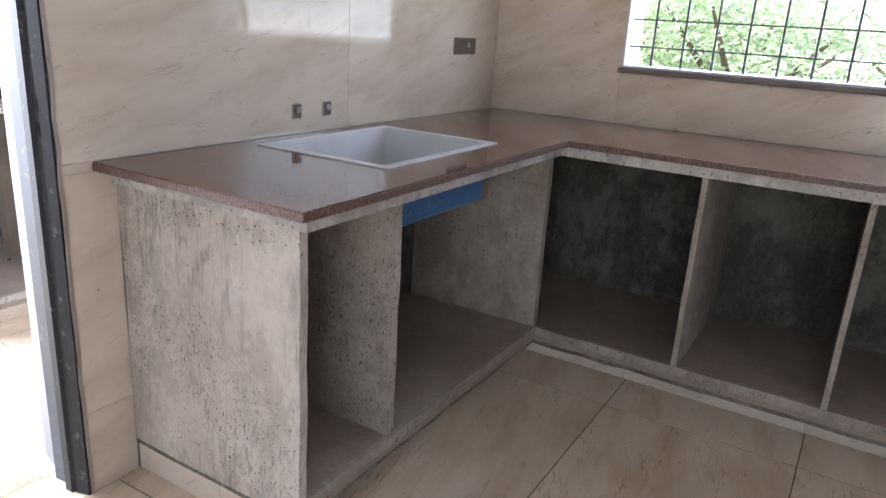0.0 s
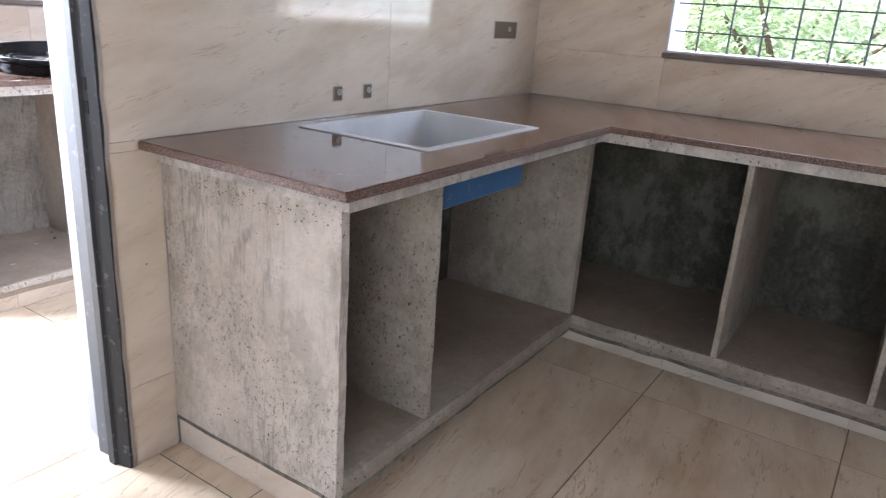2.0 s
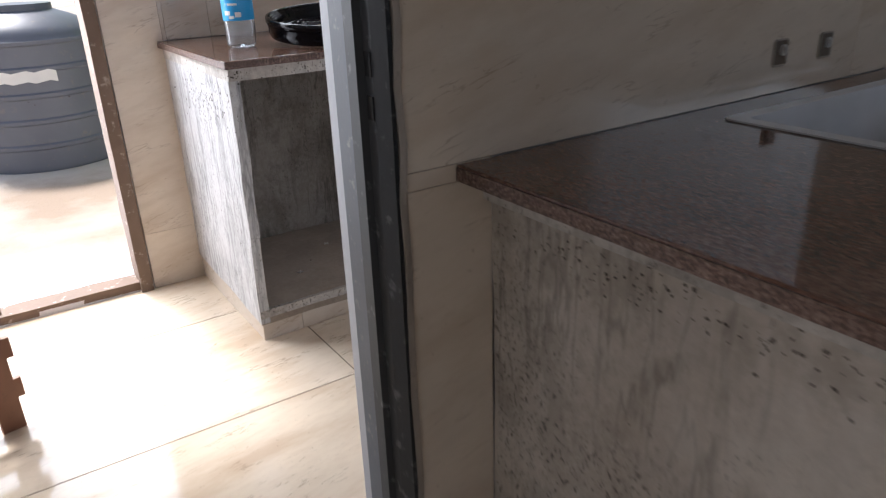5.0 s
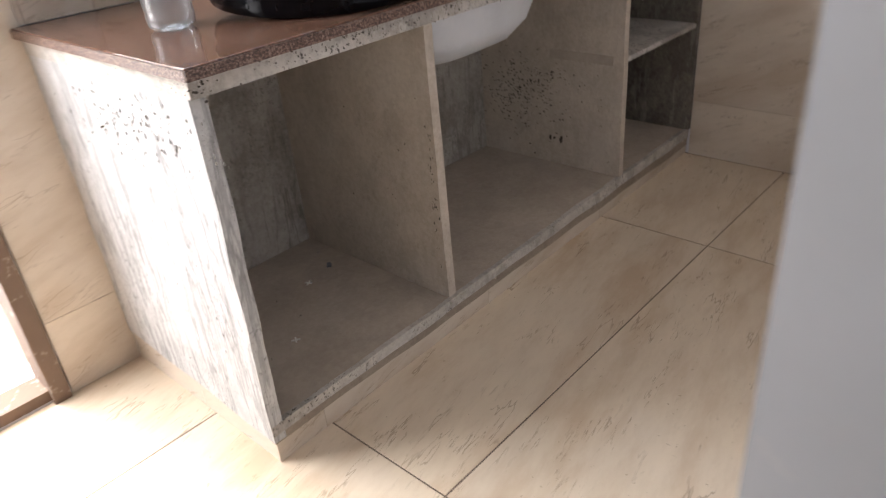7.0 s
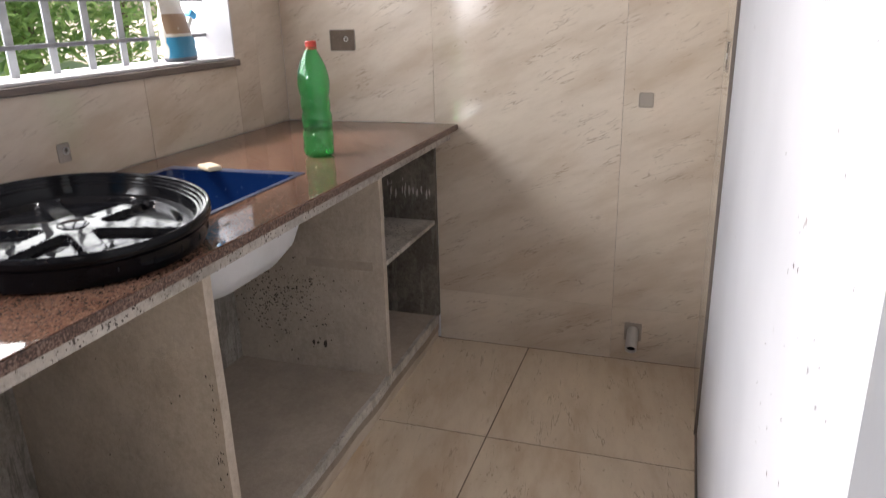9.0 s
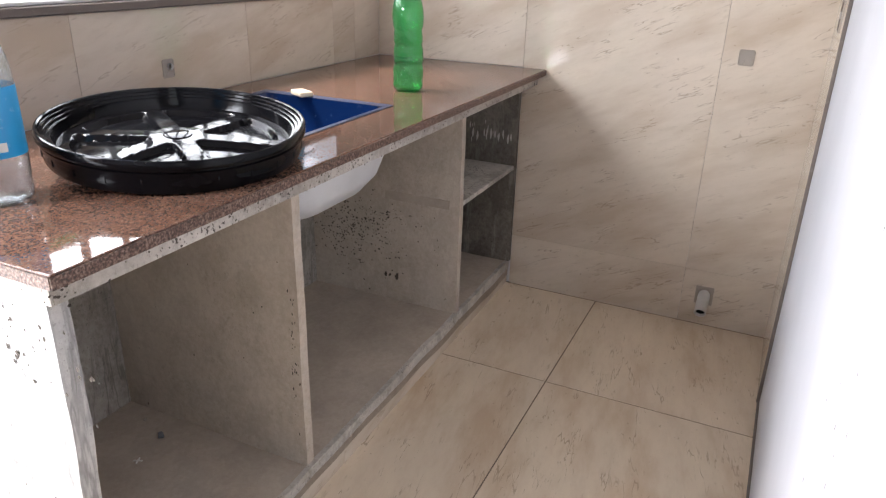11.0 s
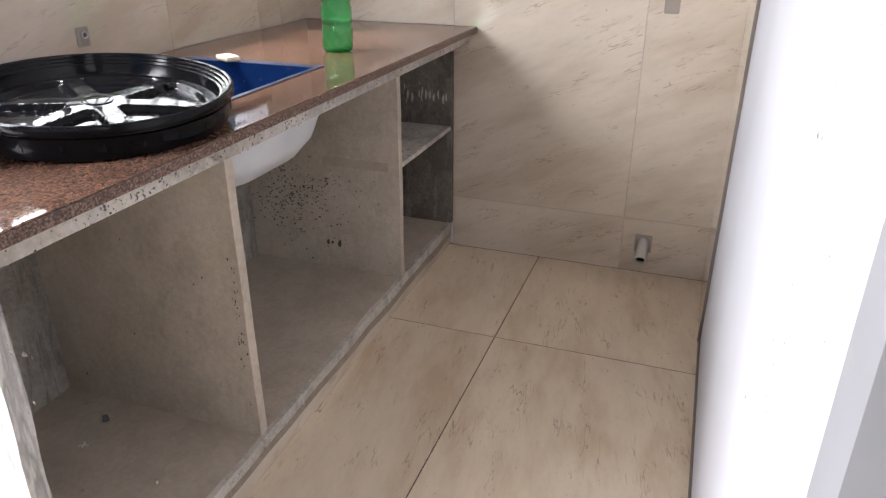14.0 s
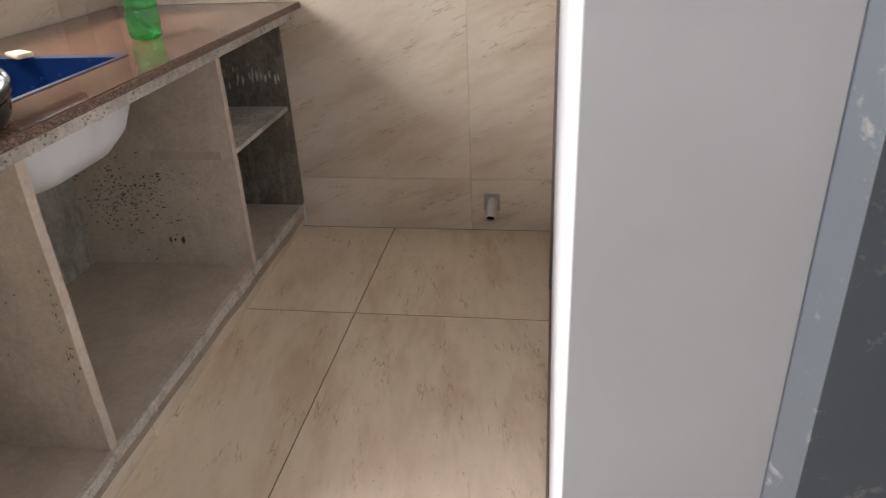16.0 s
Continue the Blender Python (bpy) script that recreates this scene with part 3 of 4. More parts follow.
# the lower of these two strips is coloured dark as overhang shade
for name, mat, z0, z1, out, label in (("front_edge", BAND, 0.078, 0.1035, 0.003, "pale trowelled edge of the bottom shelf"), ("rough_underside", SCREED_K, 0.0575, 0.0775, 0.0012, "rough lower strip, dark for the shade under the edge")):
    bm = worn_box(0.1005, XE - 0.001, 1.2505 - out, 1.262, z0, z1, 0.0035, 0.035)
    for v in bm.verts:
        along = (v.co.x - 0.1305) / 1.97
        v.co.y += 0.031 * along
        v.co.z -= (0.0 if v.co.z > 0.09 else 0.012 if v.co.z > 0.07 else 0.024) * along
    part(name, bm, mat, wc, label)
part("shelf", worn_box(1.588, XE - 0.02, 1.277, YB - 0.03, 0.487, 0.502, 0.002), BAND, wc, "thin cement shelf")
bm = worn_box(0.1305, XE, 1.250, YB, 0.060, 0.102, 0.004)
for v in bm.verts:
    along = (v.co.x - 0.1305) / 1.97
    if v.co.y < 1.27:
        v.co.y += 0.031 * along
    if v.co.z < 0.08:
        v.co.z -= 0.024 * along
part("base_slab", bm, SCREED, wc, "dusty cement shelf at the bottom")
part("top_slab", slab([0.098, 0.715, 1.21, XE], [1.213, 1.335, 1.745, YB], {(1, 1)}, 0.815, 0.8505), BAND, wc, "pale crumbling cement slab edge under the granite")
part("back_panel", box(bmesh.new(), 0.130, XE, YB - 0.03, YB - 0.002, 0.102, 0.815), STAINED, wc, "grey stained cement back with dark drip marks")
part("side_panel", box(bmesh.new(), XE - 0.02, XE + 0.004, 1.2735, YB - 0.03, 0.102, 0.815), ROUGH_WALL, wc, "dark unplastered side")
part("render_patch", box(bmesh.new(), 1.560, 1.5635, 1.31, 1.55, 0.478, 0.508, 0.001), SCREED, wc, "smooth band of darker cement")
pits(wc, "x", 1.5618, (1.69, 0.335), (0.085, 0.065), 330, 8, 0.0078, 0.8)
pits(wc, "x", 1.5618, (1.56, 0.40), (0.06, 0.04), 90, 28, 0.006, 0.7)
pits(wc, "x", 1.5618, (1.554, 0.195), (0.022, 0.006), 3, 9, 0.02, 1.9, "drop-shaped dark marks")
pits(wc, "x", 1.5618, (1.40, 0.30), (0.06, 0.10), 14, 29, 0.004)
pits(wc, "x", 0.0985, (1.45, 0.735), (0.16, 0.035), 170, 10, 0.0058)
pits(wc, "x", 0.0985, (1.45, 0.45), (0.15, 0.15), 40, 30, 0.0045)
pits(wc, "x", 0.6828, (1.55, 0.45), (0.15, 0.16), 16, 11, 0.004)
pits(wc, "x", 0.6828, (1.286, 0.42), (0.005, 0.12), 34, 31, 0.0042, 2.4, "scraped dark strip by the edge")
pits(wc, "y", 1.2118, (0.9, 0.832), (0.5, 0.008), 170, 32, 0.005, 0.9)
pits(wc, "y", 1.2118, (0.12, 0.833), (0.012, 0.01), 16, 33, 0.006, 0.8, "broken corner of the slab")
pits(wc, "x", XE - 0.0208, (1.45, 0.615), (0.09, 0.022), 34, 35, 0.008, 5.0, "white lime drips", LIME, "lime_drip")
pits(objs["wall_between"], "y", YW + 0.0008, (0.28, 0.88), (0.17, 0.13), 42, 36, 0.0044, 1.7, "small dark paint splashes", None, "paint_splash")
wt2 = part("worktop", slab([0.085, 0.725, 1.20, XE - 0.001], [1.185, 1.345, 1.735, YB - 0.001], {(1, 1)}, 0.851, G2, "xyz", 0.002), (GRANITE,))
tagged(wt2, "reddish-brown granite worktop on the wash room counter", "worktop")
part("cut_edge", slab([0.083, 0.7, 1.4, XE - 0.002], [1.182, 1.188, 1.198], {(0, 1), (1, 1), (2, 1)}, 0.8515, G2 - 0.003), GRANITE_EDGE, wt2, "raw sawn granite edge")
part("cut_edge", box(bmesh.new(), 0.082, 0.088, 1.185, YB - 0.004, 0.8515, G2 - 0.003), GRANITE_EDGE, wt2, "raw sawn granite edge")


# ---- sinks ----
def rounded_rect(cx, cy, w, d, r, n=6):
    out = []
    for sx, sy, a0 in ((1, 1, 0), (-1, 1, 90), (-1, -1, 180), (1, -1, 270)):
        for i in range(n + 1):
            a = radians(a0 + 90 * i / n)
            out.append((cx + sx * (w / 2 - r) + r * math.cos(a), cy + sy * (d / 2 - r) + r * math.sin(a)))
    return out


def bowl(cx, cy, rings, close=True):
    """Lofts rounded rectangles (w, d, r, z) into a shell."""
    bm, prev = bmesh.new(), None
    for w, d, r, z in rings:
        ring = [bm.verts.new((x, y, z)) for x, y in rounded_rect(cx, cy, w, d, r)]
        if prev:
            for i in range(len(ring)):
                j = (i + 1) % len(ring)
                bm.faces.new([prev[i], prev[j], ring[j], ring[i]])
        prev = ring
    if close:
        bm.faces.new(prev)
    return bm


s1 = thing("kitchen_sink", "square pressed sink with white film, let into the granite", "sink", (0, 0, 0))
cx, cy = 0.73, -0.2875
part("rim", bowl(cx, cy, [(0.60, 0.445, 0.012, G1 + 0.0005), (0.60, 0.445, 0.012, G1 + 0.003), (0.548, 0.393, 0.012, G1 + 0.003), (0.546, 0.391, 0.014, G1 - 0.004)], False), SINK_WHITE, s1, "pale flat rim")
part("basin", bowl(cx, cy, [(0.546, 0.391, 0.014, G1 - 0.004), (0.536, 0.381, 0.022, 0.72), (0.50, 0.345, 0.03, 0.705), (0.02, 0.02, 0.009, 0.700)]), SINK_WHITE, s1, "grey-white inside", True)
part("outer_shell", bowl(cx, cy, [(0.548, 0.393, 0.016, 0.866), (0.548, 0.393, 0.020, 0.70), (0.50, 0.345, 0.03, 0.685), (0.02, 0.02, 0.009, 0.682)]), SINK_FILM, s1, "underside wrapped in blue film")
part("film_panel", box(bmesh.new(), 0.50, 0.70, -0.487, -0.4845, 0.72, 0.815, 0.001), SINK_FILM, s1, "raised pressed panel")
part("drain", lathe([(0.0, 0.0), (0.028, 0.0), (0.04, 0.003), (0.044, 0.0)], 24, None, (cx, cy, 0.7005)), STEEL_DARK, s1, "dark waste hole")

s2 = thing("wash_sink", "deep sink lined with blue film, white bowl below the granite", "sink", (0, 0, 0))
cx, cy = 0.9625, 1.54
bm = slab([0.715, 0.727, 1.198, 1.232], [1.334, 1.347, 1.733, 1.755], {(1, 1)}, G2 + 0.0005, G2 + 0.0022)
part("lip", bm, FILM_EDGE, s2, "torn grey-blue film round the edge")
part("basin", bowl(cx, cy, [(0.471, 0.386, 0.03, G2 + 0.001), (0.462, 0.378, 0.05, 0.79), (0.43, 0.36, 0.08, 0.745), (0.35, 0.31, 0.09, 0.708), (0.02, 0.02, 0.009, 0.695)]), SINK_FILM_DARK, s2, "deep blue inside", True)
part("outer_bowl", bowl(cx, 1.522, [(0.484, 0.44, 0.06, 0.849), (0.480, 0.437, 0.09, 0.77), (0.455, 0.415, 0.11, 0.715), (0.385, 0.35, 0.11, 0.672), (0.28, 0.25, 0.10, 0.650), (0.02, 0.02, 0.009, 0.642)]), SINK_WHITE, s2, "white rounded underside", True)

# ---- windows ----
w1 = tagged(new("window_1"), "barred kitchen window, open to trees outside", "window", "", "structure")
part("window_sill", box(bmesh.new(), XK - 0.012, XK + 0.21, -1.845, -0.565, 1.078, 1.098, 0.002), SILL_STONE, w1, "dark stone sill edge")
part("sill_top", box(bmesh.new(), XK + 0.0, XK + 0.2, -1.833, -0.577, 1.1005, 1.106), REVEAL, w1, "white painted sill")
for y0, y1 in ((-1.836, -1.828), (-0.583, -0.574)):
    part("reveal", box(bmesh.new(), XK - 0.001, XK + 0.2, y0, y1, 1.107, 2.149), PLASTER, w1, "white reveal")
part("reveal", box(bmesh.new(), XK + 0.009, XK + 0.2, -1.827, -0.584, 2.142, 2.149), PLASTER, w1, "white reveal")
for i in range(10):
    y = -0.677 - 0.118 * i
    part("bar", lathe([(0.0, 0.0), (0.0045, 0.0), (0.0045, 1.035), (0.0, 1.035)], 8, None, (2.0, y, 1.107)), IRON, w1)
for i in range(9):
    part("bar", box(bmesh.new(), 1.9925, 2.0, -1.827, -0.584, 1.1785 + 0.105 * i, 1.1845 + 0.105 * i, 0.001), IRON, w1)

w2 = tagged(new("window_2"), "barred wash room window, open to bushes outside", "window", "", "structure")
part("window_sill", box(bmesh.new(), 0.255, 1.786, YB - 0.014, YB + 0.21, 1.107, 1.127, 0.002), SILL_STONE, w2, "dark stone sill edge")
part("sill_top", box(bmesh.new(), 0.272, 1.773, YB, YB + 0.2, 1.1305, 1.136), REVEAL, w2, "white painted sill")
for x0, x1 in ((0.268, 0.277), (1.768, 1.776)):
    part("reveal", box(bmesh.new(), x0, x1, YB - 0.001, YB + 0.2, 1.137, 2.049), PLASTER, w2, "white reveal")
part("reveal", box(bmesh.new(), 0.278, 1.767, YB + 0.009, YB + 0.2, 2.042, 2.049), PLASTER, w2, "white reveal")
for i in range(11):
    x = 0.352 + 0.1285 * i
    part("bar", box(bmesh.new(), x - 0.013, x + 0.013, 1.988, 1.994, 1.136, 2.042, 0.001), GALV, w2, "flat grey upright bar")
for i in range(8):
    part("bar", box(bmesh.new(), 0.278, 1.767, 1.978, 1.988, 1.203 + 0.115 * i, 1.215 + 0.115 * i, 0.001), CROSS_BAR, w2, "thin dark cross bar")

# ---- inner door frame ----
d1 = tagged(new("door_1"), "grey primed steel door frame smeared with mortar, no leaf hung", "door frame", "", "structure")
for side, mir in (("near", 1), ("far", -1)):
    def place(points, mir=mir):
        return [(x, y) if mir == 1 else (-1.11 - x, y) for x, y in points]
    part("jamb", prism(place([(-0.094, 0.050), (-0.096, 0.095), (-0.094, 0.158), (-0.074, 0.168), (0.029, 0.168), (0.029, 0.050)]), 0.0, 2.1), STEEL_PAINT, d1, "blue-grey primed steel jamb")
    part("rebate", prism(place([(-0.0965, 0.092), (-0.114, 0.078), (-0.116, 0.050), (-0.108, 0.044), (-0.108, 0.024), (-0.106, 0.012), (-0.103, -0.004), (-0.097, -0.004), (-0.090, 0.049), (-0.0941, 0.0492)]), 0.0, 2.1), STEEL_DARK, d1, "dark folded steel rebate")
    bm = prism(place([(-0.0968, -0.006), (-0.0865, -0.004), (-0.0865, 0.02), (-0.0968, 0.02)]), 0.0, 2.1)
    for i in range(1, 30):
        bmesh.ops.bisect_plane(bm, geom=bm.verts[:] + bm.edges[:] + bm.faces[:], plane_co=(0, 0, 0.07 * i), plane_no=(0, 0, 1))
    for v in bm.verts:
        v.co.x += 0.006 * noise.noise(v.co * 14)
        v.co.y += 0.002 * noise.noise(v.co * 23)
    part("mortar_joint", bm, MORTAR, d1, "rough mortar joint")
    part("plaster_return", prism(place([(-0.072, 0.1685), (0.0295, 0.1685), (0.0295, YW), (-0.045, YW + 0.002)]), 0.0, 2.1), GREY_RETURN, d1, "plaster return, greyed for the shade on this side")
part("head", box(bmesh.new(), -1.0, -0.11, 0.06, 0.128, 2.06, 2.1), STEEL_PAINT, d1, "steel head of the frame")
for z in (1.003, 0.952):
    part("latch_hole", box(bmesh.new(), -0.1095, -0.107, 0.027, 0.041, z - 0.014, z + 0.014), HOLE, d1, "dark latch slot")

structure("trim_tile_edge", box(bmesh.new(), 1.650, 1.6595, YW, YW + 0.0095, 0.0, TILE_TOP, 0.001), SILL_STONE, "thin dark edge where the wall tiles stop", "trim")
structure("trim_floor_joint", box(bmesh.new(), 0.0, 1.65, YW, YW + 0.007, 0.0, 0.007, 0.001), SILL_STONE, "thin dirty joint between wall and floor", "trim")

# ---- outer door frame ----
d2 = tagged(new("door_2"), "rust-brown outer door frame standing open to the yard", "door frame", "", "structure")
for x0, x1 in ((-0.128, -0.086), (-0.98, -0.938)):
    part("post", worn_box(x0, x1, YB - 0.012, YB + 0.10, 0.0, 2.05, 0.003), RUST, d2, "rust-brown post with pale scrapes")
part("threshold", worn_box(-0.938, -0.128, YB + 0.01, YB + 0.10, 0.005, 0.035, 0.003), RUST, d2, "low pale threshold bar")
part("head", box(bmesh.new(), -0.938, -0.128, YB, YB + 0.09, 2.0, 2.05), RUST, d2)

# ---- loose things ----
LID_SCALE = (1.04, 1.04, 0.68)
lid = thing("tank_lid", "upturned glossy black plastic water tank lid lying on granite", "tank lid", (0.557, 1.429, G2 + 0.0185))
prof = [(0.0, 0.008), (0.212, 0.0), (0.2185, 0.004), (0.2215, 0.014), (0.223, 0.030), (0.2245, 0.056), (0.2255, 0.059), (0.2215, 0.061), (0.2215, 0.065), (0.2285, 0.067), (0.230, 0.070), (0.230, 0.088), (0.2285, 0.092), (0.2255, 0.093), (0.2225, 0.091), (0.2215, 0.084), (0.2165, 0.083), (0.2155, 0.076), (0.2105, 0.075), (0.2095, 0.068), (0.205, 0.067), (0.2025, 0.045), (0.200, 0.036), (0.197, 0.034), (0.17, 0.020), (0.0, 0.020)]
part("shell", lathe(prof, 96), BLACK_PLASTIC, lid, "", True)
bm, steps, radii = bmesh.new(), 192, [0.0] + [0.004 + 0.0033 * i for i in range(60)]
rings = []
for r in radii:
    ring = []
    for i in range(1 if r == 0 else steps):
        a = 2 * math.pi * i / steps
        spoke = (a + radians(1)) % (math.pi / 3)
        off = r * math.sin(min(spoke, math.pi / 3 - spoke))
        pan = min(1.0, max(0.0, (off - 0.0165) / 0.006)) * min(1.0, max(0.0, (r - 0.048) / 0.006)) * min(1.0, max(0.0, (0.178 - r) / 0.008))
        pan = pan * pan * (3 - 2 * pan)
        ring.append(bm.verts.new((r * math.cos(a), r * math.sin(a), 0.047 - 0.010 * (r / 0.2) ** 2 - 0.017 * pan)))
    rings.append(ring)
for p, q in zip(rings, rings[1:]):
    for i in range(steps):
        f = list(dict.fromkeys([p[i % len(p)], p[(i + 1) % len(p)], q[(i + 1) % steps], q[i]]))
        bm.faces.new(f)
part("spoked_floor", bm, BLACK_PLASTIC, lid, "raised spokes round six sunk wedge panels", True)
part("hub", lathe([(0.0, 0.052), (0.016, 0.0515), (0.024, 0.0495), (0.028, 0.044)], 32), BLACK_PLASTIC, lid, "", True)
for i in range(24):
    a = 2 * math.pi * i / 24
    bm = box(bmesh.new(), -0.0012, 0.0012, -0.0015, 0.0015, 0.026, 0.044, 0.0004)
    part("grip_nub", bm, BLACK_PLASTIC, lid, "", False, Matrix.Rotation(a, 4, "Z") @ Matrix.Translation((0.2232, 0, 0)))

lid.scale = LID_SCALE
lid.rotation_euler = Vector((0, 0, 1)).rotation_difference(Vector((-0.035, -0.076, 1.0))).to_euler()
b1 = thing("green_bottle", "empty dented green plastic bottle with a red cap", "bottle", (1.457, 1.410, G2))
gp = [(0.0, 0.010), (0.018, 0.008), (0.032, 0.0), (0.040, 0.005), (0.0425, 0.014)] + [(0.0425, 0.020 + 0.006 * i) for i in range(8)] + [(0.0395, 0.072), (0.0395, 0.076), (0.0425, 0.081)] + [(0.0420, 0.088 + 0.007 * i) for i in range(5)] + [(0.0385, 0.124), (0.0385, 0.128), (0.0415, 0.134), (0.0405, 0.150), (0.0395, 0.160), (0.0385, 0.166), (0.0420, 0.174), (0.0435, 0.190), (0.0440, 0.205), (0.0425, 0.222), (0.0385, 0.240), (0.0315, 0.258), (0.0225, 0.275), (0.0155, 0.286), (0.0135, 0.291), (0.0135, 0.297)]
gin = [(max(r - 0.0009, 0.0), z + (0.0009 if z < 0.012 else 0)) for r, z in gp[::-1]]
bm = lathe(gp + gin, 72)
for v in bm.verts:
    th, z = math.atan2(v.co.y, v.co.x), v.co.z
    low = max(0.0, 1 - abs(z - 0.045) / 0.030)
    mid = max(0.0, 1 - abs(z - 0.102) / 0.022)
    k = 1 + 0.045 * noise.noise(Vector((v.co.x * 20, v.co.y * 20, z * 14))) + 0.014 * noise.noise(Vector((v.co.x * 70, v.co.y * 70, z * 60)))
    k += 0.030 * low * math.sin(9 * th + z * 110) + 0.022 * mid * math.sin(7 * th - 1.0) - (0.05 * abs(math.sin(2.5 * th)) if z < 0.012 else 0)
    v.co.xy *= k
    v.co.x += 0.003 * math.sin(z * 20)
part("bottle_body", bm, GREEN_PET, b1, "", True)
b1.scale = (1.04, 1.04, 1.05)
part("cap", lathe([(0.0, 0.310), (0.0135, 0.310), (0.0155, 0.308), (0.0155, 0.294), (0.0, 0.294)], 28), RED_CAP, b1, "red screw cap")
part("neck_ring", lathe([(0.0135, 0.289), (0.0168, 0.289), (0.0168, 0.2915), (0.0135, 0.2915)], 28), RED_CAP, b1, "red seal ring")

b2 = thing("water_bottle", "clear plastic water bottle with a bright blue label", "bottle", (0.243, 1.492, G2))
cp = [(0.0, 0.008), (0.018, 0.006), (0.034, 0.0), (0.043, 0.008), (0.045, 0.022), (0.0435, 0.035), (0.0455, 0.05), (0.0455, 0.075), (0.0455, 0.185), (0.045, 0.20), (0.042, 0.225), (0.033, 0.255), (0.020, 0.28), (0.0145, 0.29), (0.0145, 0.30)]
cin = [(max(r - 0.0012, 0.0), z + (0.0012 if z < 0.03 else 0)) for r, z in cp[::-1]]
part("bottle_body", lathe(cp + cin, 40), CLEAR_PET, b2, "", True)
part("label_band", lathe([(0.0459, 0.078), (0.0463, 0.079), (0.0463, 0.182), (0.0459, 0.183)], 40), LABEL_BLUE, b2, "bright blue paper label", True)
part("cap", lathe([(0.0, 0.318), (0.0155, 0.318), (0.017, 0.315), (0.017, 0.298), (0.0, 0.298)], 28), WHITE_PLASTIC, b2, "white screw cap")
for a, z, w, h in ((-125, 0.150, 0.030, 0.022), (-128, 0.124, 0.030, 0.006), (-150, 0.1, 0.02, 0.012), (-110, 0.095, 0.018, 0.014), (-135, 0.088, 0.016, 0.008)):
    bm = bmesh.new()
    for i in range(6):
        th = radians(a) + (i / 5 - 0.5) * w / 0.0467
        for zz in (z - h / 2, z + h / 2):
            bm.verts.new((0.0467 * math.cos(th), 0.0467 * math.sin(th), zz))
    bm.verts.ensure_lookup_table()
    for i in range(5):
        bm.faces.new([bm.verts[2 * i], bm.verts[2 * i + 2], bm.verts[2 * i + 3], bm.verts[2 * i + 1]])
    part("print_mark", bm, WHITE_PLASTIC, b2, "white print bar on the label")

soap = part("soap_bar", box(bmesh.new(), -0.033, 0.033, -0.02, 0.02, 0.0, 0.014, 0.005, 3), SOAP, None, "", True, pose(1.207, 1.612, G2 + 0.003, 0, 0, 62))
tagged(soap, "small cream soap bar on the sink's edge", "soap")

bag = thing("detergent_bag", "crumpled white and blue detergent bag standing on the sill", "bag", (1.592, 1.955, 1.136), rz=8)
bag.scale = (1.32, 1.0, 1.18)
bm = bmesh.new()
rows = [(0.0, 0.053, 0.028), (0.004, 0.057, 0.031), (0.010, 0.058, 0.032), (0.022, 0.058, 0.033), (0.036, 0.057, 0.033), (0.050, 0.057, 0.032), (0.064, 0.056, 0.031), (0.072, 0.056, 0.030), (0.09, 0.054, 0.028), (0.108, 0.052, 0.025), (0.122, 0.049, 0.020), (0.14, 0.046, 0.013), (0.156, 0.047, 0.007), (0.17, 0.050, 0.003)]
rings = []
for z, w, d in rows:
    rings.append([bm.verts.new((w * math.copysign(abs(math.cos(t)) ** 0.6, math.cos(t)) - z * 0.16 + 0.005 * noise.noise(Vector((t * 3, z * 60, 1))), d * math.sin(t) + 0.007 * noise.noise(Vector((t * 3, z * 50, 4))), z)) for t in [2 * math.pi * i / 28 for i in range(28)]])
for a, b in zip(rings, rings[1:]):
    for i in range(28):
        f = bm.faces.new([a[i], a[(i + 1) % 28], b[(i + 1) % 28], b[i]])
        z = a[i].co.z
        f.material_index = 3 if z < 0.009 else 1 if z < 0.063 and i >= 15 else 2 if 0.07 < z < 0.12 and 15 <= i <= 22 else 0
bm.faces.new(rings[0])
bm.faces.new(rings[-1])
part("bag_body", bm, (BAG_WHITE, BAG_BLUE, BAG_BROWN, TANK_PLASTIC), bag, "", True)
brush = thing("scrub_brush", "small scrubbing brush with a blue tip leaning on the sill", "brush", (1.625, 1.990, 1.1415))
brush.rotation_euler = (0, radians(33), 0)
part("brush_handle", box(bmesh.new(), -0.009, 0.009, -0.006, 0.006, 0.0, 0.15, 0.004, 2), WHITE_PLASTIC, brush)
part("tip", box(bmesh.new(), -0.016, 0.016, -0.012, 0.012, 0.15, 0.172, 0.005, 2), LABEL_BLUE, brush, "blue tip")


def spacer(x, y, z, turn):
    ob = thing("tile_spacer", "small white plastic cross spacer dropped on the cement shelf", "tile spacer", (x, y, z), "dropped tile spacers", rz=turn)
    part("spacer_arm", box(bmesh.new(), -0.011, 0.011, -0.002, 0.002, 0.0, 0.003, 0.0006), WHITE_PLASTIC, ob)
    part("spacer_arm", box(bmesh.new(), -0.002, 0.002, -0.011, 0.011, 0.0, 0.0029, 0.0006), WHITE_PLASTIC, ob)


spacer(0.513, 1.64, 0.1025, 25)
spacer(0.325, 1.455, 0.1025, 60)
bm = box(bmesh.new(), -0.012, 0.012, -0.006, 0.006, 0.0, 0.006, 0.002)
for v in bm.verts:
    v.co += Vector((noise.noise(v.co * 200), noise.noise(v.co * 170 + Vector((3, 0, 0))), 0)) * 0.004
ob = part("dark_scrap", bm, TANK_PLASTIC, None, "", False, pose(0.61, 1.665, 0.1025, 0, 0, 50))
tagged(ob, "small dark scrap lying on the cement shelf", "debris")
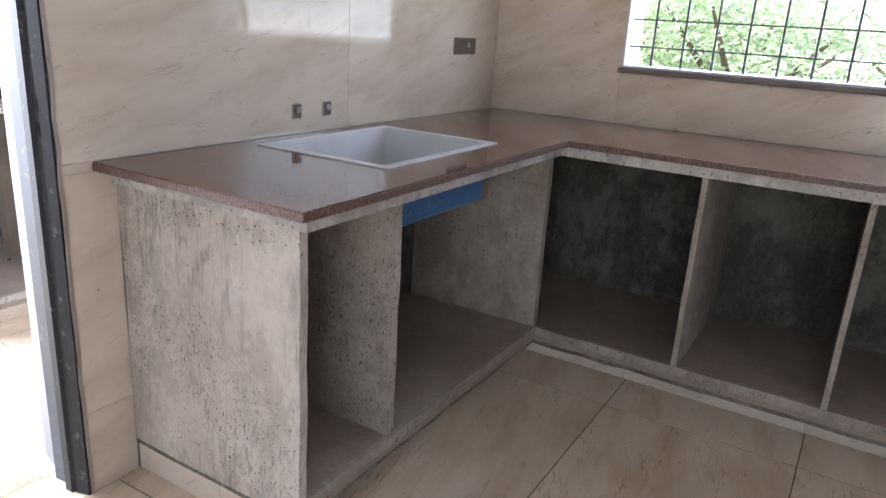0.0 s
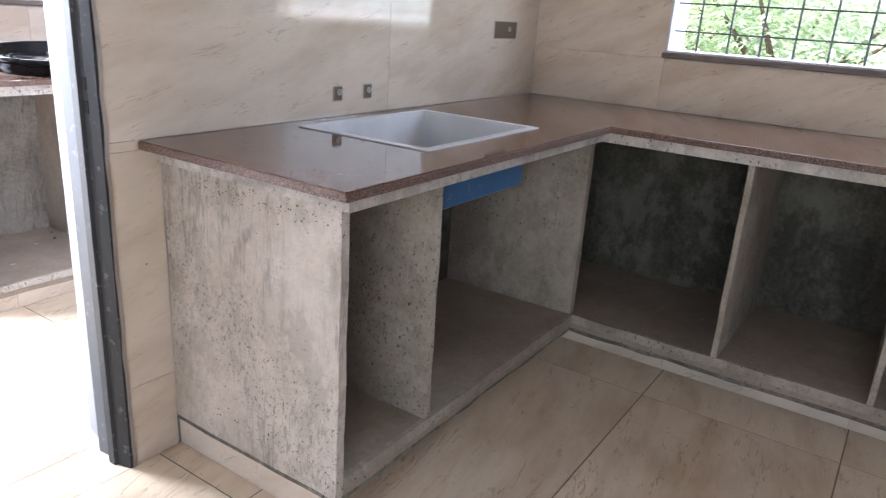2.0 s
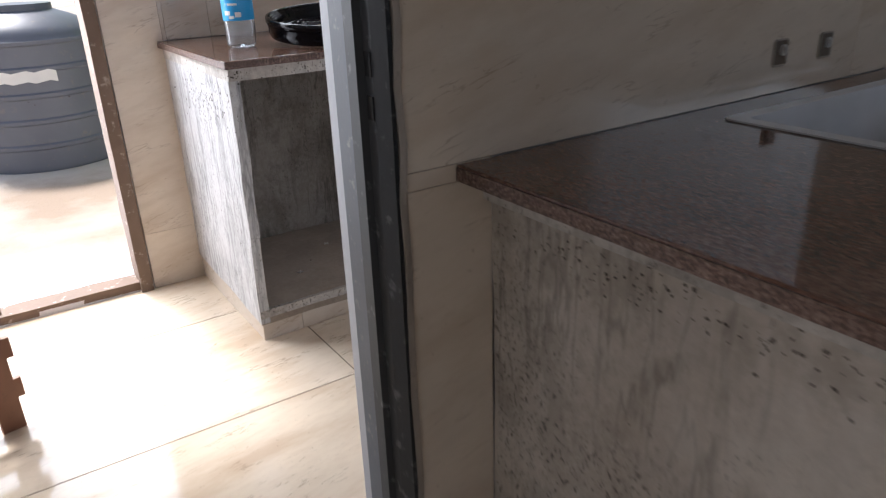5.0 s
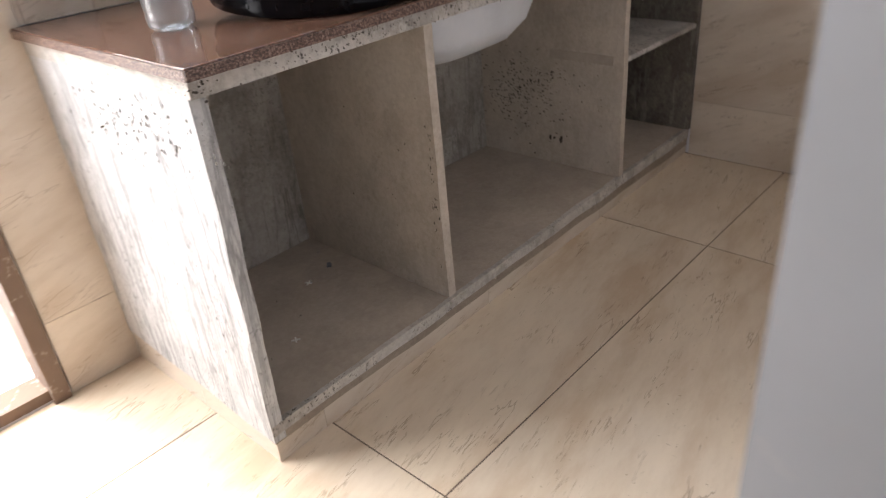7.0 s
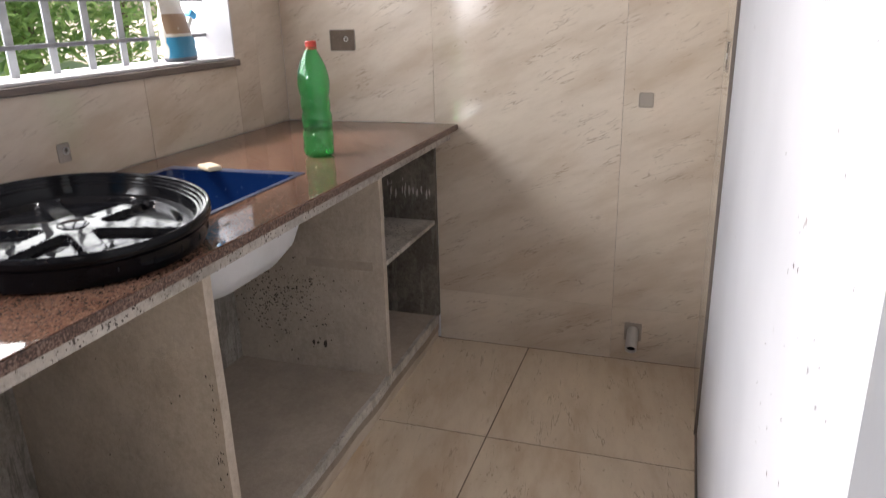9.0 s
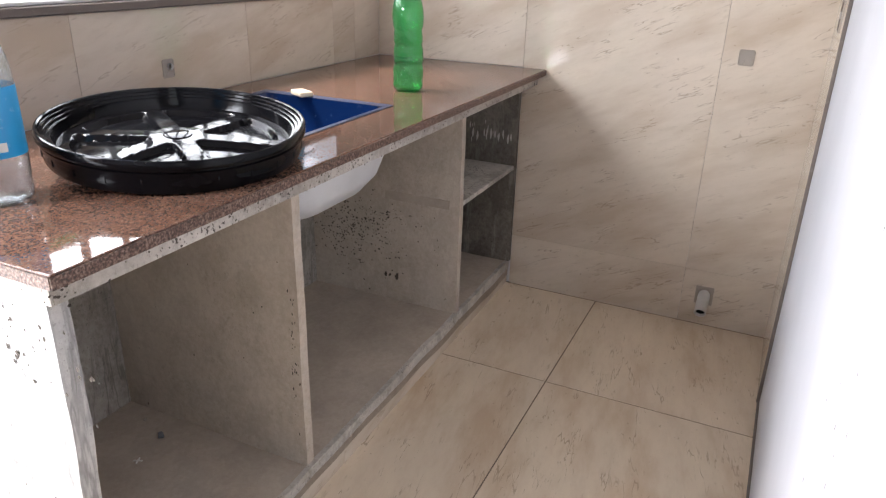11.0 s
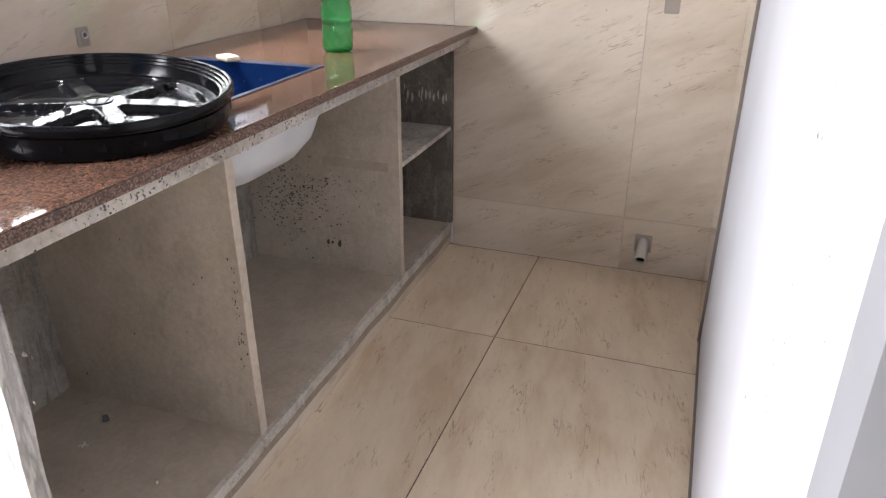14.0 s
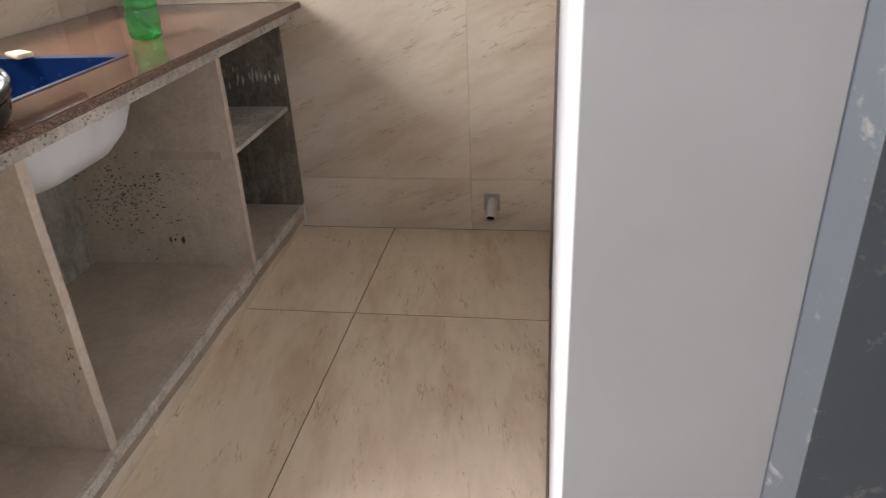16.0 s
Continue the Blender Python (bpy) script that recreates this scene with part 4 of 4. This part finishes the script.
for x, y, z, r in ((0.64, 1.75, 0.102, 0.006), (0.40, 1.53, 0.102, 0.004), (0.62, -0.30, 0.172, 0.006), (1.60, -0.98, 0.172, 0.006), (0.78, 1.58, 0.102, 0.004)):
    bm = bmesh.new()
    bmesh.ops.create_icosphere(bm, subdivisions=1, radius=r)
    for v in bm.verts:
        v.co *= 1 + 0.3 * noise.noise(v.co * 300)
        v.co.z = v.co.z * 0.6 + r * 0.5
    ob = part("mortar_crumb", bm, MORTAR, None, "", False, (x, y, z))
    tagged(ob, "small crumb of dry mortar on the cement shelf", "debris", "mortar crumbs")


# ---- wall boxes, pipes ----
def wall_box(name, m, w, h, label, conduit=True, back=CAVITY):
    """An open sunk box in a wall; local x right, z up, y into the wall."""
    ob = thing(name, label, "wall box")
    ob.matrix_basis = m
    part("box_back", box(bmesh.new(), -w / 2, w / 2, -0.0010, 0.0006, -h / 2, h / 2), back, ob, "rough hollow")
    for x0, x1, z0, z1 in ((-w / 2 - 0.003, -w / 2, -h / 2, h / 2), (w / 2, w / 2 + 0.003, -h / 2, h / 2), (-w / 2, w / 2, h / 2, h / 2 + 0.003), (-w / 2, w / 2, -h / 2 - 0.003, -h / 2)):
        part("box_edge", box(bmesh.new(), x0, x1, -0.003, 0.0006, z0, z1, 0.0006), MORTAR, ob, "broken mortar edge")
    if conduit:
        bm = lathe([(0.0, 0.0), (0.009, 0.0), (0.0095, 0.004), (0.007, 0.004), (0.006, 0.001)], 20)
        bmesh.ops.rotate(bm, verts=bm.verts, matrix=Matrix.Rotation(radians(90), 3, "X"))
        part("conduit_end", bm, PVC, ob, "grey conduit end", True, (w * 0.16, -0.001, 0.004))
    return ob


for x in (0.664, 0.803):
    wall_box("pipe_outlet", pose(x, 0.0, 0.942), 0.034, 0.040, "small square cut-out with a capped water pipe")
wall_box("socket_box", pose(1.66, 0.0, 1.14), 0.175, 0.062, "empty double socket box sunk in cream tiles")
wall_box("pipe_outlet", pose(0.99, YB, 0.953), 0.034, 0.042, "small square cut-out with a capped water pipe", True, MORTAR)
wall_box("socket_box", pose(XE, 1.626, 1.171, 0, 0, -90), 0.098, 0.072, "empty double socket box sunk in cream tiles")
wall_box("pipe_outlet", pose(XE, 0.523, 0.966, 0, 0, -90), 0.042, 0.044, "small square cut-out filled with mortar", False, MORTAR)
wall_box("socket_box", pose(0.275, YW, 1.32, 0, 0, 180), 0.17, 0.09, "empty socket box sunk in the white wall", False, HOLE)
wall_box("socket_box", pose(1.86, YW + 0.0085, 1.12, 0, 0, 180), 0.08, 0.075, "empty socket box in the tiled strip")
dp = thing("drain_pipe", "short grey plastic drain pipe sticking out of the tiles", "pipe", (XE, 0.518, 0.118))
bm = lathe([(0.021, -0.02), (0.021, 0.085), (0.0175, 0.085), (0.0175, -0.02)], 32)
bmesh.ops.rotate(bm, verts=bm.verts, matrix=Matrix.Rotation(radians(-116), 3, "Y"))
part("pipe_tube", bm, PVC, dp, "", True)
part("cut_out", box(bmesh.new(), -0.0012, 0.0005, -0.031, 0.031, -0.035, 0.035), MORTAR, dp, "square cut-out packed with mortar")
bm = lathe([(0.0, 0.074), (0.0172, 0.074)], 24)
bmesh.ops.rotate(bm, verts=bm.verts, matrix=Matrix.Rotation(radians(-116), 3, "Y"))
part("bore", bm, HOLE, dp, "dark bore")

# ---- slatted timber rack by the outer door ----
rack = thing("slatted_rack", "brown slatted timber rack leaning inside the outer doorway", "rack", (-0.573, 1.226, 0.0), rz=12)
for x in (0.0, -0.52):
    part("stile", worn_box(x - 0.055, x, -0.011, 0.011, 0.0, 1.12, 0.002), WOOD, rack)
for i in range(9):
    z = 0.075 + 0.118 * i
    part("slat", worn_box(-0.60, 0.022, 0.0115, 0.027, z, z + 0.055, 0.002), WOOD, rack)

# ---- yard ----
gbm = bmesh.new()
bmesh.ops.create_grid(gbm, x_segments=60, y_segments=60, size=1.0)
for v in gbm.verts:
    v.co.xy = [math.copysign(abs(c) ** 3, c) * 400 for c in v.co.xy]
    v.co.z = -0.17 + (0.05 * noise.noise(v.co * 0.35) if max(abs(v.co.x), abs(v.co.y)) > 5 else 0)
structure("ground", gbm, SAND, "pale reddish sandy yard littered with small stones", "ground", True)

tank = thing("water_tank", "black ribbed plastic water tank standing in the yard", "water tank", (-0.06, 5.07, -0.17))
tp = [(0.0, 0.0), (0.47, 0.0), (0.485, 0.02)]
for i in range(5):
    z = 0.04 + 0.165 * i
    tp += [(0.485, z), (0.485, z + 0.12), (0.498, z + 0.132), (0.498, z + 0.152), (0.485, z + 0.163)]
tp += [(0.48, 0.88), (0.44, 0.93), (0.30, 0.99), (0.22, 1.02), (0.22, 1.06), (0.0, 1.07)]
part("tank_body", lathe(tp, 64), TANK_PLASTIC, tank, "", True)
bm = bmesh.new()
for i in range(9):
    th = radians(-118 + 5 * i)
    for zz in (0.60, 0.67):
        bm.verts.new((0.4995 * math.cos(th), 0.4995 * math.sin(th), zz + 0.008 * math.sin(i * 2.1)))
bm.verts.ensure_lookup_table()
for i in range(8):
    bm.faces.new([bm.verts[2 * i], bm.verts[2 * i + 2], bm.verts[2 * i + 3], bm.verts[2 * i + 1]])
part("print_mark", bm, WHITE_PLASTIC, tank, "white printed patch")


def leaves(centre, size, count, leaf, seed, long=1.6):
    """A crown of separate folded leaves in uneven clumps."""
    rng = random.Random(seed)
    clumps = [(centre[0] + size[0] * rng.uniform(-1, 1), centre[1] + size[1] * rng.uniform(-1, 1), centre[2] + size[2] * rng.uniform(-1, 1), rng.uniform(0.18, 0.42)) for _ in range(max(8, count // 110))]
    verts, faces = [], []
    for _ in range(count):
        x, y, z, r = rng.choice(clumps)
        p = Vector((x + rng.gauss(0, r), y + rng.gauss(0, r), z + rng.gauss(0, r * 0.8)))
        turn = Euler((rng.uniform(-0.9, 0.9), rng.uniform(-0.9, 0.9), rng.uniform(0, 6.3))).to_matrix()
        s = leaf * rng.uniform(0.6, 1.3)
        n = len(verts)
        for q in ((0, -long * s, 0), (0.45 * s, 0, 0.15 * s), (0, long * s, -0.2 * s), (-0.45 * s, 0, 0.15 * s)):
            verts.append(p + turn @ Vector(q))
        faces += [(n, n + 1, n + 2), (n, n + 2, n + 3)]
    me = bpy.data.meshes.new("leaves")
    me.from_pydata(verts, [], faces)
    return me


def tree(name, label, at, height, spread, count, leaf, seed, mat):
    rng = random.Random(seed)
    ob = thing(name, label, name.split("_")[-1], (at[0], at[1], -0.17))
    bm = bmesh.new()

    def limb(a, b, ra, rb):
        d = (b - a).normalized()
        u = d.orthogonal().normalized()
        w = d.cross(u)
        r0, r1 = ([bm.verts.new(p + (u * math.cos(t) + w * math.sin(t)) * r) for t in [2 * math.pi * i / 8 for i in range(8)]] for p, r in ((a, ra), (b, rb)))
        for i in range(8):
            bm.faces.new([r0[i], r0[(i + 1) % 8], r1[(i + 1) % 8], r1[i]])

    fork = Vector((rng.uniform(-0.1, 0.1), rng.uniform(-0.1, 0.1), height * 0.38))
    limb(Vector((0, 0, -0.05)), fork, 0.09, 0.06)
    for i in range(6):
        a = 2 * math.pi * i / 6 + rng.uniform(-0.4, 0.4)
        limb(fork, fork + Vector((math.cos(a) * spread * 0.7, math.sin(a) * spread * 0.7, height * rng.uniform(0.25, 0.5))), 0.045, 0.012)
    part("trunk", bm, BARK, ob, "rough brown trunk and limbs")
    me = leaves((0, 0, height * 0.62), (spread * 0.75, spread * 0.75, height * 0.34), count, leaf, seed)
    me.materials.append(mat)
    tagged(part("crown", me, mat, ob, "uneven green leaves"), kind="stuff")
    return ob


for i, (x, y, h, s, c) in enumerate(((1.9, 6.4, 3.2, 1.0, 5200), (2.6, 4.6, 3.4, 1.3, 6000), (4.4, 5.6, 4.2, 1.6, 6000), (3.2, 7.6, 5.5, 2.0, 6000), (6.4, 6.6, 5.0, 2.0, 5000))):
    tree("garden_tree", "leafy green tree in the yard", (x, y), h, s, c * 2, 0.034, 11 + i, LEAF)
for i, (x, y, h, s, c) in enumerate(((5.6, -0.4, 2.0, 1.0, 5200), (6.4, -2.2, 1.7, 1.3, 4000), (5.4, 1.6, 2.4, 1.2, 5000), (8.2, -4.2, 2.0, 1.8, 4000), (7.6, 0.8, 2.8, 1.8, 5000))):
    tree("garden_bush", "leafy green bush outside the kitchen window", (x, y), h, s, c * 2, 0.030, 31 + i, PALE_LEAF)

bp = thing("banana_plant", "broad-leaved plant among the bushes, paled to look glaring", "plant", (2.15, 3.55, -0.17))
part("stem", lathe([(0.07, 0.0), (0.05, 0.9), (0.0, 1.1)], 14), BARK, bp)
rng = random.Random(5)
for i in range(8):
    a = 2 * math.pi * i / 8 + rng.uniform(-0.3, 0.3)
    rise, length, wide = rng.uniform(0.35, 0.8), rng.uniform(0.9, 1.3), rng.uniform(0.13, 0.19)
    bm = bmesh.new()
    for e in range(9):
        t = e / 8
        w = wide * math.sin(math.pi * min(1, 0.08 + t * 0.92)) ** 0.7 + 0.004
        r, z = 0.05 + length * t, 0.85 + rise * math.sin(t * 2.4) - 0.25 * t * t
        for s, dz in ((-1, 0.05), (0, 0.0), (1, 0.05)):
            bm.verts.new((r * math.cos(a) - s * w * math.sin(a), r * math.sin(a) + s * w * math.cos(a), z + dz * w / wide))
    bm.verts.ensure_lookup_table()
    for e in range(8):
        for q in (0, 1):
            bm.faces.new([bm.verts[3 * e + q], bm.verts[3 * e + q + 1], bm.verts[3 * e + 4 + q], bm.verts[3 * e + 3 + q]])
    part("leaf", bm, BROAD_LEAF, bp, "", True)
bp.scale = (1.0, 1.0, 0.82)

# ---- tiles ----
TILE_MESH = {}


def tile_piece(w, h, material, key):
    """A thin tile with eased edges, centred, lying in local x and y."""
    k = (round(w, 3), round(h, 3), key)
    if k not in TILE_MESH:
        g = 0.0019 if key == "f" else 0.0004
        bm = bmesh.new()
        e = 0.0006
        lo = [bm.verts.new((sx * (w / 2 - g), sy * (h / 2 - g), -T)) for sx, sy in ((-1, -1), (1, -1), (1, 1), (-1, 1))]
        mid = [bm.verts.new((sx * (w / 2 - g), sy * (h / 2 - g), -e)) for sx, sy in ((-1, -1), (1, -1), (1, 1), (-1, 1))]
        hi = [bm.verts.new((sx * (w / 2 - g - e), sy * (h / 2 - g - e), 0)) for sx, sy in ((-1, -1), (1, -1), (1, 1), (-1, 1))]
        for a, b in ((lo, mid), (mid, hi)):
            for i in range(4):
                bm.faces.new([a[i], a[(i + 1) % 4], b[(i + 1) % 4], b[i]])
        bm.faces.new(hi)
        TILE_MESH[k] = mesh_of(bm, material)
    return TILE_MESH[k]


def lay(parent, regions, us, vs, m, material, key, name="tile"):
    """Lays tiles of the grid us x vs, cut to the regions (u0, u1, v0, v1); m takes (u, v, 0) into the world."""
    for u0, u1, v0, v1 in regions:
        for a, b in zip(us, us[1:]):
            for c, d in zip(vs, vs[1:]):
                p, q, r, s = max(a, u0), min(b, u1), max(c, v0), min(d, v1)
                if q - p > 0.012 and s - r > 0.012:
                    part(name, tile_piece(q - p, s - r, material, key), material, parent, "", False, m @ Matrix.Translation(((p + q) / 2, (r + s) / 2, 0)))


def grid(start, step, n):
    return [start + step * i for i in range(n)]


FLAT = Matrix.Identity(4)
UP_Y = pose(0, 0, 0, 90)                      # a wall that faces -y: u is x, v is z
lay(objs["floor"], [(-3.4, XK, -4.2, 0.0)], grid(-0.018 - 3.57, 1.19, 7), grid(-0.324 - 4.169, 0.5955, 9), Matrix.Translation((0, 0, KZ)), FLOOR_TILE, "f")
lay(objs["floor_wash_room"], [(-1.6, XE, 0.2, YB + 0.01)], grid(0.253 - 2.414, 1.207, 6), [0.15, 0.909, 1.509, 2.109], FLAT, FLOOR_TILE, "f")
lay(objs["wall_between"], [(-0.0865, XK, 0.8735, 2.05), (-0.0865, 0.045, KZ, 0.8735)], grid(0.91 - 2.4, 1.2, 5), grid(0.25 - 0.6, 0.6, 6), UP_Y, WALL_TILE_Y, "wy")
lay(objs["wall_kitchen_window"], [(-4.2, 0.0, 0.8735, 1.076), (-4.2, -1.836, 1.076, 2.05), (-0.574, 0.0, 1.076, 2.05)], grid(-0.575 - 3.6, 1.2, 6), grid(0.25 - 0.6, 0.6, 6), pose(XK, 0, 0, 90, 0, -90) @ Matrix.Diagonal((-1, 1, 1, 1)), WALL_TILE_X, "wx")
lay(objs["wall_wash_room_window"], [(-0.081, 0.104, 0.0, TILE_TOP), (0.104, 0.268, 0.8725, TILE_TOP), (0.268, 1.776, 0.8725, 1.105), (1.776, XE, 0.8725, TILE_TOP)], grid(0.117 - 1.2, 0.6, 8), grid(0.212 - 1.2, 1.2, 4), pose(0, YB, 0, 90), WALL_TILE_Y, "wy")
lay(objs["wall_wash_room_end"], [(YW - 0.01, 1.272, 0.0, TILE_TOP), (1.272, YB, 0.8725, TILE_TOP)], [-0.005, 0.597, 1.272, 1.88], grid(0.212 - 1.2, 1.2, 4), pose(XE, 0, 0, 90, 0, -90) @ Matrix.Diagonal((-1, 1, 1, 1)), WALL_TILE_X, "wx")
lay(objs["wall_between"], [(1.66, XE, 0.0, TILE_TOP)], grid(0.455, 1.2, 3), grid(0.212 - 1.2, 1.2, 4), pose(0, YW + 0.0085, 0, -90) @ Matrix.Diagonal((1, -1, 1, 1)), WALL_TILE_Y, "wy")
lay(kc, [(0.06, 1.397, KZ, 0.1055)], grid(0.31 - 0.6, 0.6, 5), [0.0, 0.3], pose(0, -0.505, 0, 90), WALL_TILE_Y, "wy", "plinth_tile")
lay(kc, [(-3.0, -0.505, KZ, 0.1055)], grid(-0.91 - 2.4, 0.6, 6), [0.0, 0.3], pose(1.397, 0, 0, 90, 0, -90) @ Matrix.Diagonal((-1, 1, 1, 1)), WALL_TILE_X, "wx", "plinth_tile")
lay(kc, [(-0.54, 0.0, KZ, 0.1045)], [-0.9, -0.31, 0.3], [0.0, 0.3], pose(0.050, 0, 0, 90, 0, -90) @ Matrix.Diagonal((-1, 1, 1, 1)), WALL_TILE_X, "wx", "plinth_tile")
lay(wc, [(0.004, 1.999, 0.0, 0.062)], grid(0.137 - 0.602, 0.602, 6), [-0.1, 0.3], Matrix.Translation((0.1, 1.2525, 0)) @ pose(0, 0, 0, 90, 0, 0.9), WALL_TILE_Y, "wy", "plinth_tile")
lay(wc, [(1.2525, YB, 0.0, 0.092)], [0.9, 1.551, 2.2], [-0.1, 0.3], pose(0.104, 0, 0, 90, 0, -90) @ Matrix.Diagonal((-1, 1, 1, 1)), WALL_TILE_X, "wx", "plinth_tile")
